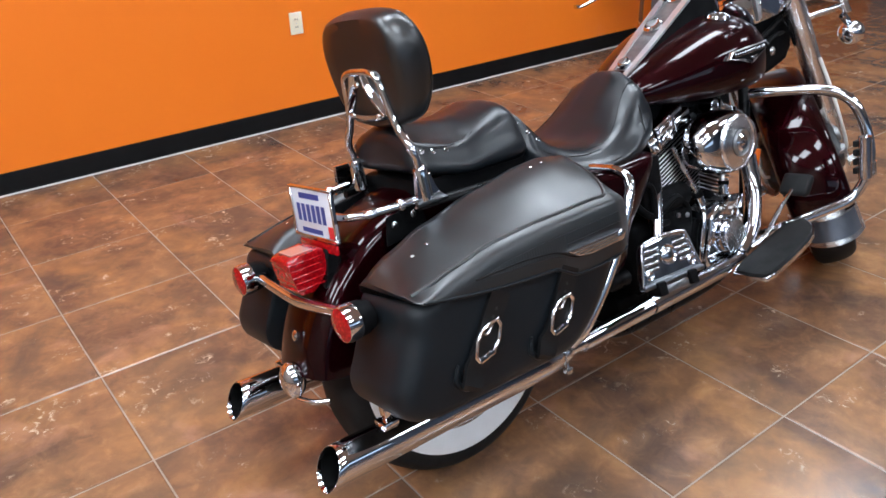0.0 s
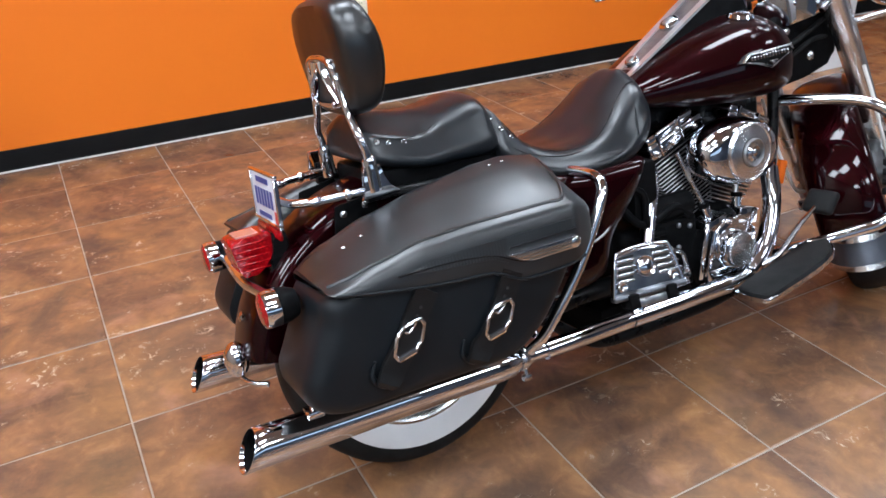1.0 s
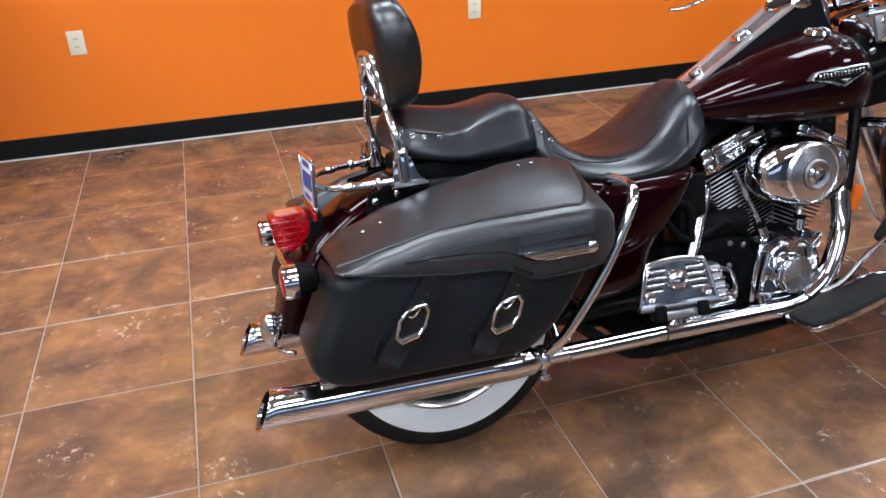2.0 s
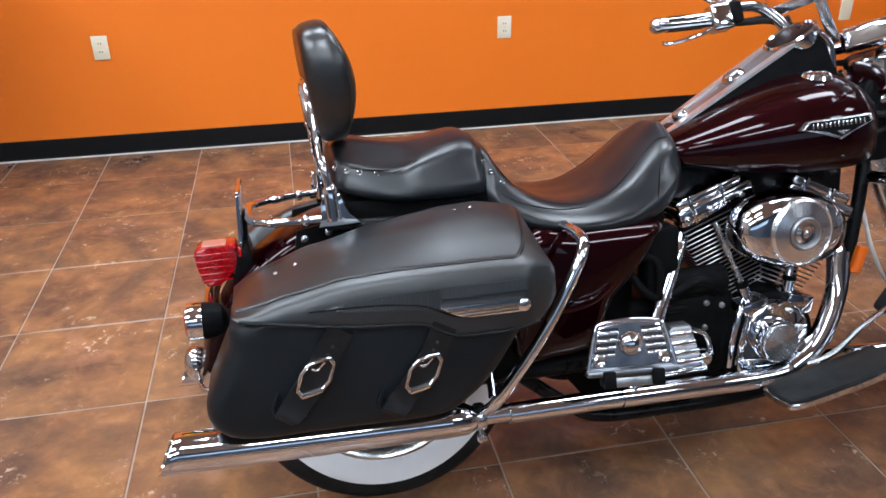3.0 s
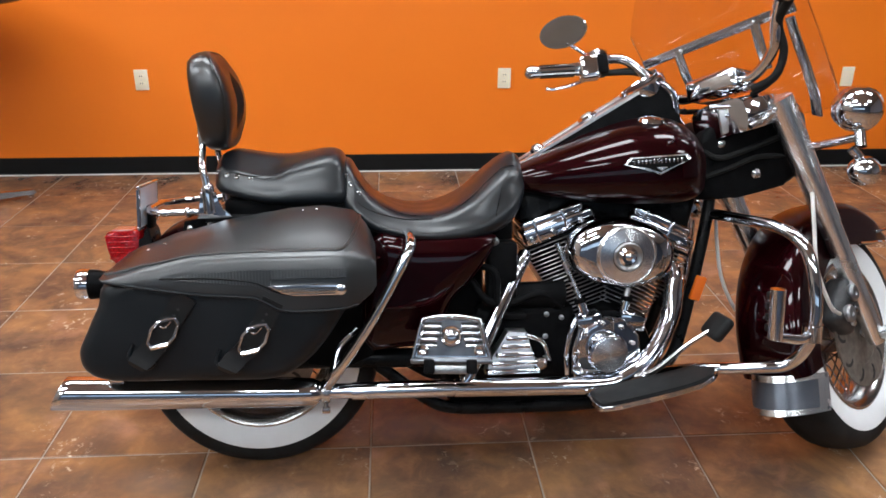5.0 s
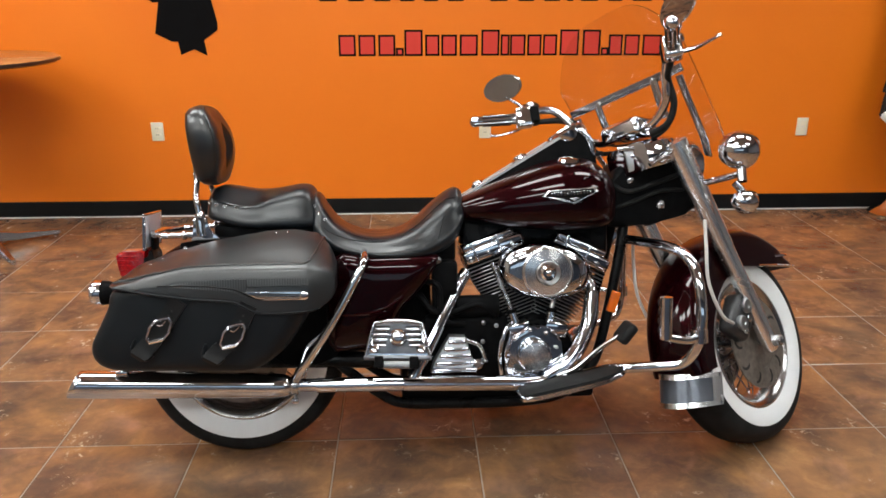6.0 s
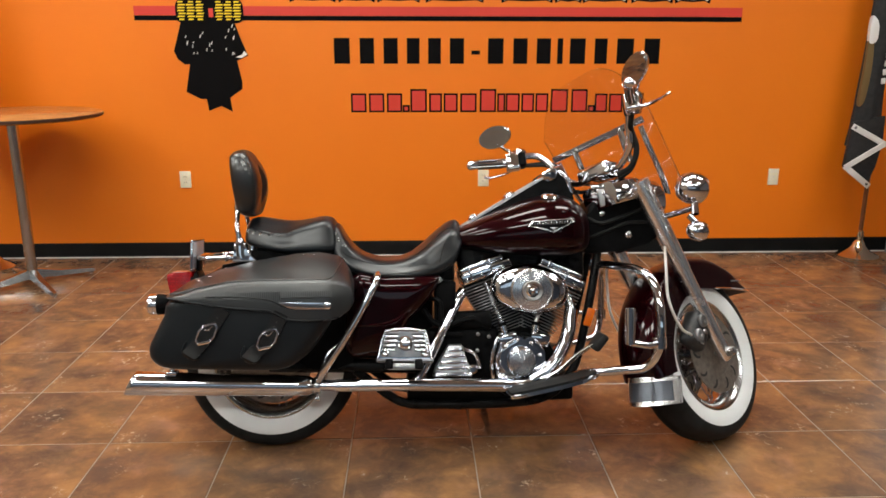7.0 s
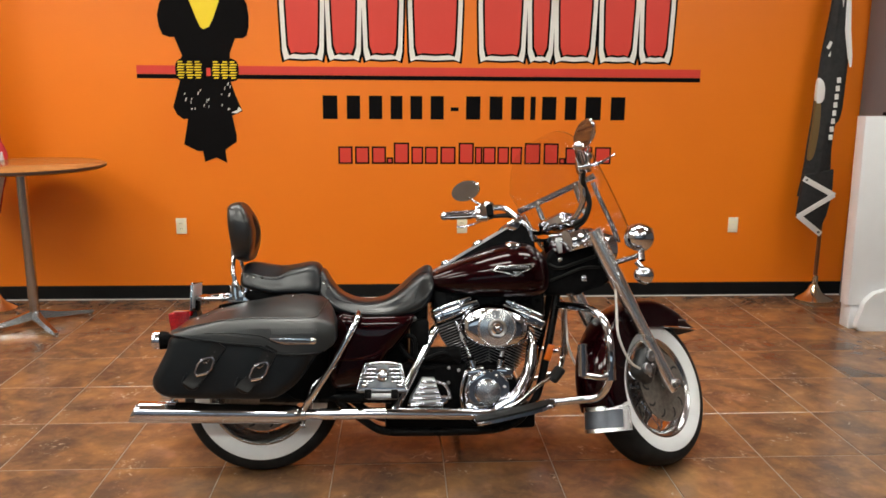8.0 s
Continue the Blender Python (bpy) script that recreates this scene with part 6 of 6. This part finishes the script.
part("headlamp", lathed([(0.05, -0.1), (0.085, -0.05), (0.094, 0.0), (0.094, 0.03), (0.088, 0.034), (0.084, 0.03)], 36, FRONT @ Matrix.Translation(along(0.62, 0.12)) @ pose(0, 0, 0, 0, 0, -90)), CHROME, nac, "round chrome headlamp")
part("headlamp_glass", lathed([(0.085, 0.028), (0.07, 0.04), (0.03, 0.047)], 36, FRONT @ Matrix.Translation(along(0.62, 0.12)) @ pose(0, 0, 0, 0, 0, -90)), MIRROR, nac)
part("housing_trim", tubed([along(0.7, -0.12, -0.085), along(0.702, -0.06, -0.114), along(0.702, 0.01, -0.112), along(0.7, 0.07, -0.07)], 0.008, 10), CHROME, nac, m=FRONT)
part("ignition_switch", lathed([(0.03, 0), (0.03, 0.02), (0.022, 0.03)], 20, FRONT @ Matrix.Translation(along(0.735, -0.04)) @ pose(0, 0, 0, 90)), CHROME, nac)
neck = part("steering_neck", prismed(round_outline([(1.165, 0.72), (1.26, 0.712), (1.36, 0.728), (1.455, 0.765), (1.445, 0.85), (1.4, 0.92), (1.28, 0.915), (1.19, 0.885)], 4), -0.1, 0.1, 0.02, 3), SATIN, bike, "black steering neck covers")
part("neck_tube", tubed([(1.36, 0, 0.72), (1.25, 0, 0.95)], 0.05, 20, 1), BLACK, bike)
part("neck_bolt", balled((1.335, -0.102, 0.775), 0.014, (1, 0.5, 1), 12, 8), STEEL, neck)
part("neck_bolt", balled((1.235, -0.102, 0.855), 0.011, (1, 0.5, 1), 12, 8), STEEL, neck)
for o in ([(1.208, 0.944), (1.246, 0.948), (1.252, 0.892), (1.223, 0.88)], [(1.276, 0.948), (1.353, 0.954), (1.378, 0.913), (1.288, 0.893)]):
    part("nacelle_plate", prismed(o, -0.13, -0.118, 0.003), SATIN_CHROME, neck, "bright metal bracket plate")
part("nacelle_rail", tubed([(1.185, -0.124, 0.951), (1.29, -0.128, 0.956), (1.382, -0.124, 0.962), (1.408, -0.12, 0.93)], 0.0075, 10, 5), CHROME, neck, "chrome rail over the bracket plates")
# black block put in for the dark gap between the bracket plates
part("nacelle_dark_gap", boxed(1.246, 1.276, -0.122, -0.108, 0.885, 0.945, 0.003, 2), SATIN, neck)
for x, z in ((1.232, 0.93), (1.3, 0.935), (1.34, 0.938)):
    part("plate_bolt", balled((x, -0.131, z), 0.0065, (1, 0.6, 1), 12, 8), CHROME, neck)
part("wiring", tubed([(1.16, -0.08, 0.86), (1.22, -0.108, 0.82), (1.3, -0.11, 0.84), (1.39, -0.1, 0.87)], 0.008, 8), RUBBER, neck)
part("wiring", tubed([(1.17, -0.09, 0.76), (1.25, -0.11, 0.79), (1.33, -0.11, 0.82), (1.43, -0.09, 0.82)], 0.007, 8), RUBBER, neck)

# handlebar with grips, levers, mirrors
def bar_points(s):
    return [(-0.405, s * 0.04, 0.695), (-0.405, s * 0.11, 0.7), (-0.415, s * 0.172, 0.745), (-0.437, s * 0.2, 0.805), (-0.465, s * 0.233, 0.848), (-0.51, s * 0.27, 0.855), (-0.56, s * 0.315, 0.846), (-0.66, s * 0.395, 0.846)]


bar = part("handlebar", tubed(bar_points(-1)[::-1] + bar_points(1), 0.0135, 14), CHROME, bike, "chrome pull-back handlebar", m=FRONT)
part("riser_clamp", boxed(-0.44, -0.33, -0.075, 0.075, 0.675, 0.735, 0.015, 3), CHROME, bar, m=FRONT)
for s in SIDES:
    p, q = Vector((-0.555, s * 0.318, 0.838)), Vector((-0.67, s * 0.402, 0.846))
    part("grip", tubed([p, p.lerp(q, 0.1), p.lerp(q, 0.85), q], [0.0185, 0.017, 0.017, 0.0195], 18, 2), CHROME, bar, "chrome grip with black rubber strips", m=FRONT)
    run = (q - p).normalized()
    flat_way = run.cross(Vector((0, 0, 1))).normalized()
    for k in range(8):
        off = 0.0168 * (math.cos(0.785 * k + 0.4) * flat_way + math.sin(0.785 * k + 0.4) * run.cross(flat_way))
        part("grip_strip", tubed([p.lerp(q, 0.14) + off, p.lerp(q, 0.82) + off], 0.0026, 8, 1), RUBBER, bar, m=FRONT)
    part("grip_end", balled(q, 0.0192, (1, 1, 1), 18, 12), CHROME, bar, m=FRONT)
    c = Vector((-0.535, s * 0.303, 0.84))
    part("switch_housing", boxed(-0.03, 0.03, -0.027, 0.027, -0.034, 0.034, 0.012, 3, m=FRONT @ Matrix.Translation(c) @ pose(0, 0, 0, 0, 0, s * -38)), CHROME, bar, "chrome switch housing")
    part("switch_block", boxed(-0.02, 0.012, -0.03, 0.03, -0.026, 0.03, 0.008, 2, m=FRONT @ Matrix.Translation(c + Vector((0.03, -0.025 * s, 0))) @ pose(0, 0, 0, 0, 0, s * -38)), SATIN, bar)
    part("reservoir", boxed(-0.025, 0.025, -0.024, 0.024, 0.0, 0.03, 0.01, 3, m=FRONT @ Matrix.Translation(c + Vector((0.03, -0.01 * s, 0.022)))), CHROME, bar)
    part("lever", tubed([c + Vector((0.03, 0.0, -0.008)), c + Vector((0.035, s * 0.05, -0.014)), c + Vector((0.025, s * 0.09, -0.018)), c + Vector((-0.01 + 0.02 * (s < 0), s * 0.13, -0.022)), c + Vector((-0.03 + 0.045 * (s < 0), s * 0.145, -0.018))], [0.009, 0.009, 0.007, 0.006, 0.008], 10, 6, 0.7), CHROME, bar, m=FRONT)
    mc = Vector((-0.575, 0.347, 0.957)) if s > 0 else Vector((-0.599, -0.379, 0.915))
    part("mirror_stem", tubed([c + Vector((0.02, 0, 0.03)), c + Vector((0.015, s * 0.03, 0.06)), mc + Vector((0.012, 0, -0.03))], 0.0055, 10), CHROME, bar, m=FRONT)
    mm = FRONT @ Matrix.Translation(mc) @ pose(0, 0, 0, 0, 0, 90 + (20 if s > 0 else -18)) @ pose(0, 0, 0, -20 if s > 0 else -16)
    ell = Matrix.Rotation(radians(0 if s > 0 else 12), 4, "Y") @ (Matrix.Diagonal((1.08, 1.0, 0.66, 1)) if s > 0 else Matrix.Diagonal((1.2, 1.0, 0.64, 1)))
    part("mirror", lathed([(0.066, 0.0), (0.068, -0.004), (0.063, -0.014), (0.04, -0.024), (0.006, -0.027)], 36, mm @ ell), CHROME, bar, "oval chrome rear mirror")
    part("mirror_glass", lathed([(0.062, -0.002), (0.062, 0.002)], 36, mm @ ell), MIRROR, bar)
    thick = 0.0105 if s < 0 else 0.0075
    part("cable", tubed([c + Vector((0.02, -0.02 * s, -0.02)), (-0.434, s * 0.205, 0.8), (-0.4, s * 0.19, 0.735), (-0.405, s * 0.16, 0.68), (-0.41, s * 0.1, 0.665)], thick, 10), RUBBER, bar, m=FRONT)
    part("cable", tubed([c + Vector((0.03, -0.03 * s, -0.02)), (-0.42, s * 0.2, 0.81), (-0.38, s * 0.18, 0.74), (-0.38, s * 0.14, 0.68), (-0.38, s * 0.08, 0.66)], 0.0075, 10), RUBBER, bar, m=FRONT)

# passing lamps and front turn lamps on a chrome bar
part("lamp_bar", tubed([along(0.55, 0.045, -0.25), along(0.55, 0.06, -0.12), along(0.55, 0.07, 0), along(0.55, 0.06, 0.12), along(0.55, 0.045, 0.25)], 0.011, 12), CHROME, bike, m=FRONT)
for s in SIDES:
    c = Vector((-0.208, s * 0.256, 0.584))
    lamp = part("passing_lamp", lathed([(0.006, -0.062), (0.03, -0.055), (0.05, -0.035), (0.058, -0.005), (0.059, 0.022), (0.055, 0.028)], 32, FRONT @ Matrix.Translation(c) @ pose(0, 0, 0, 0, 0, -90)), CHROME, bike, "round chrome passing lamp")
    part("lamp_glass", lathed([(0.054, 0.024), (0.04, 0.034), (0.01, 0.038)], 28, FRONT @ Matrix.Translation(c) @ pose(0, 0, 0, 0, 0, -90)), MIRROR, lamp)
    part("lamp_stem", tubed([c + Vector((0, 0, -0.05)), c + Vector((-0.01, 0, -0.1))], 0.014, 12, 1), CHROME, lamp, m=FRONT)
    c2 = Vector((-0.215, s * 0.25, 0.424))
    sig = part("turn_lamp", lathed([(0.006, -0.045), (0.024, -0.036), (0.036, -0.012), (0.038, 0.014), (0.034, 0.02)], 28, FRONT @ Matrix.Translation(c2) @ pose(0, 0, 0, 0, 0, -90)), CHROME, bike, "round chrome front turn lamp")
    part("lens", lathed([(0.033, 0.018), (0.026, 0.028), (0.008, 0.032)], 24, FRONT @ Matrix.Translation(c2) @ pose(0, 0, 0, 0, 0, -90)), AMBER, sig)
    part("signal_stem", tubed([c2 + Vector((0, 0, 0.03)), c2 + Vector((-0.02, -0.01 * s, 0.06))], 0.012, 12, 1), CHROME, sig, m=FRONT)
    part("brake_hose", tubed([along(0.47, -0.065, s * 0.14), along(0.4, -0.12, s * 0.14), along(0.31, -0.178, s * 0.135), along(0.2, -0.18, s * 0.13), along(0.14, -0.125, s * 0.115)], 0.0052, 8), CABLE, bike, m=FRONT)


# windshield: bowed clear sheet with a rounded top
def sheet_point(f, g):
    """f from -1 to 1 across, g from 0 to 1 up."""
    top = 0.538 * (1 - 0.3 * abs(f) ** 3.4)
    half = 0.248 * (1 - 0.1 * (1 - g) ** 2)
    return along(0.63 + g * top, 0.13 - 0.045 * f * f - 0.02 * g, f * half)


loops = [[sheet_point(-1 + i / 10, g / 14) for i in range(21)] for g in range(15)]
shield = part("windshield", solid(rings(bmesh.new(), loops, False, False), 0.003), GLASS, bike, "clear acrylic touring windshield", m=FRONT, smooth=70)
shield.visible_shadow = False
# flat chrome brace across, two short posts behind it and two long side struts
def strap_bar(points, wide, thick, across):
    """A flat bar through the points, its width along the vector across."""
    loops = []
    across = Vector(across).normalized()
    pts = [Vector(p) for p in points]
    for i, p in enumerate(pts):
        d = (pts[min(i + 1, len(pts) - 1)] - pts[max(i - 1, 0)]).normalized()
        side = (across - d * across.dot(d)).normalized()
        up = d.cross(side)
        loops.append([p + side * wide * a + up * thick * b for a, b in ((-0.5, -0.3), (-0.4, -0.5), (0.4, -0.5), (0.5, -0.3), (0.5, 0.3), (0.4, 0.5), (-0.4, 0.5), (-0.5, 0.3))])
    return rings(bmesh.new(), loops)


part("shield_brace", strap_bar([(-0.383 + 0.02 * (1 - (i / 6 - 1) ** 2), -0.226 + 0.452 * i / 12, 0.838 + 0.008 * (1 - (i / 6 - 1) ** 2)) for i in range(13)], 0.026, 0.006, UP), BRUSHED, shield, "flat chrome windshield brace", m=FRONT)
for s in SIDES:
    part("shield_post", strap_bar([(-0.376, s * 0.115, 0.835), (-0.36, s * 0.113, 0.78), (-0.336, s * 0.11, 0.722)], 0.026, 0.007, (0, 1, 0)), BRUSHED, shield, m=FRONT)
    part("shield_strut", strap_bar([(-0.375, s * 0.206, 0.82), (-0.355, s * 0.203, 0.775), (-0.318, s * 0.2, 0.7), (-0.275, s * 0.19, 0.635), (-0.235, s * 0.17, 0.59)], 0.03, 0.008, (0.4, 1, 0.2)), BRUSHED, shield, m=FRONT)
    for k in (-1, 1):
        part("brace_screw", balled((-0.372, s * (0.16 + 0.05 * k), 0.842), 0.006, (1, 1, 1), 10, 6), STEEL, shield, m=FRONT)
    part("edge_trim", tubed([sheet_point(s, g / 10) for g in range(11)], 0.0022, 6, 2), GLASS, shield, m=FRONT)


# ---- floor tiles, last: those round the motorcycle as pieces, the rest joined ----
GAP = 0.005


def tile_mesh():
    w, b = TILE / 2 - GAP / 2, 0.003
    bm = bmesh.new()
    low = [(-w, -w, -0.008), (w, -w, -0.008), (w, w, -0.008), (-w, w, -0.008)]
    mid = [(-w, -w, -0.002), (w, -w, -0.002), (w, w, -0.002), (-w, w, -0.002)]
    u = w - b
    top = [(-u, -u, 0.0), (u, -u, 0.0), (u, u, 0.0), (-u, u, 0.0)]
    rows = [[bm.verts.new(p) for p in loop] for loop in (low, mid, top)]
    for a, c in zip(rows, rows[1:]):
        for i in range(4):
            j = (i + 1) % 4
            bm.faces.new((a[i], a[j], c[j], c[i]))
    bm.faces.new(rows[2])
    bmesh.ops.recalc_face_normals(bm, faces=bm.faces)
    return bm


shared = bpy.data.meshes.new("tile")
bm = tile_mesh()
bm.to_mesh(shared)
bm.free()
shared.materials.append(TILE_MAT)
cells = [(i, j) for i in range(-12, 15) for j in range(-13, 6)]
inside = [(i, j) for i, j in cells if WALL_W < (i + 0.0) * TILE and (i + 1) * TILE < WALL_E + 0.46 and WALL_S < j * TILE and j * TILE < WALL_Y]
inside.sort(key=lambda c: (c[0] + 0.5) ** 2 + (c[1] - 0.5) ** 2 * 0.9)
rest = bmesh.new()
for k, (i, j) in enumerate(inside):
    at = Matrix.Translation(((i + 0.5) * TILE, (j + 0.5) * TILE, 0))
    if k < 280:
        ob = new("tile", shared)
        ob.matrix_world = at
        ob.parent = floor
    else:
        b = tile_mesh()
        b.transform(at)
        me = bpy.data.meshes.new("tmp")
        b.to_mesh(me)
        b.free()
        rest.from_mesh(me)
        bpy.data.meshes.remove(me)
far = new("far_tiles", bpy.data.meshes.new("far_tiles"))
rest.to_mesh(far.data)
rest.free()
far.data.materials.append(TILE_MAT)
far.parent = floor
tagged(far, "brown floor tiles further off", kind="stuff")
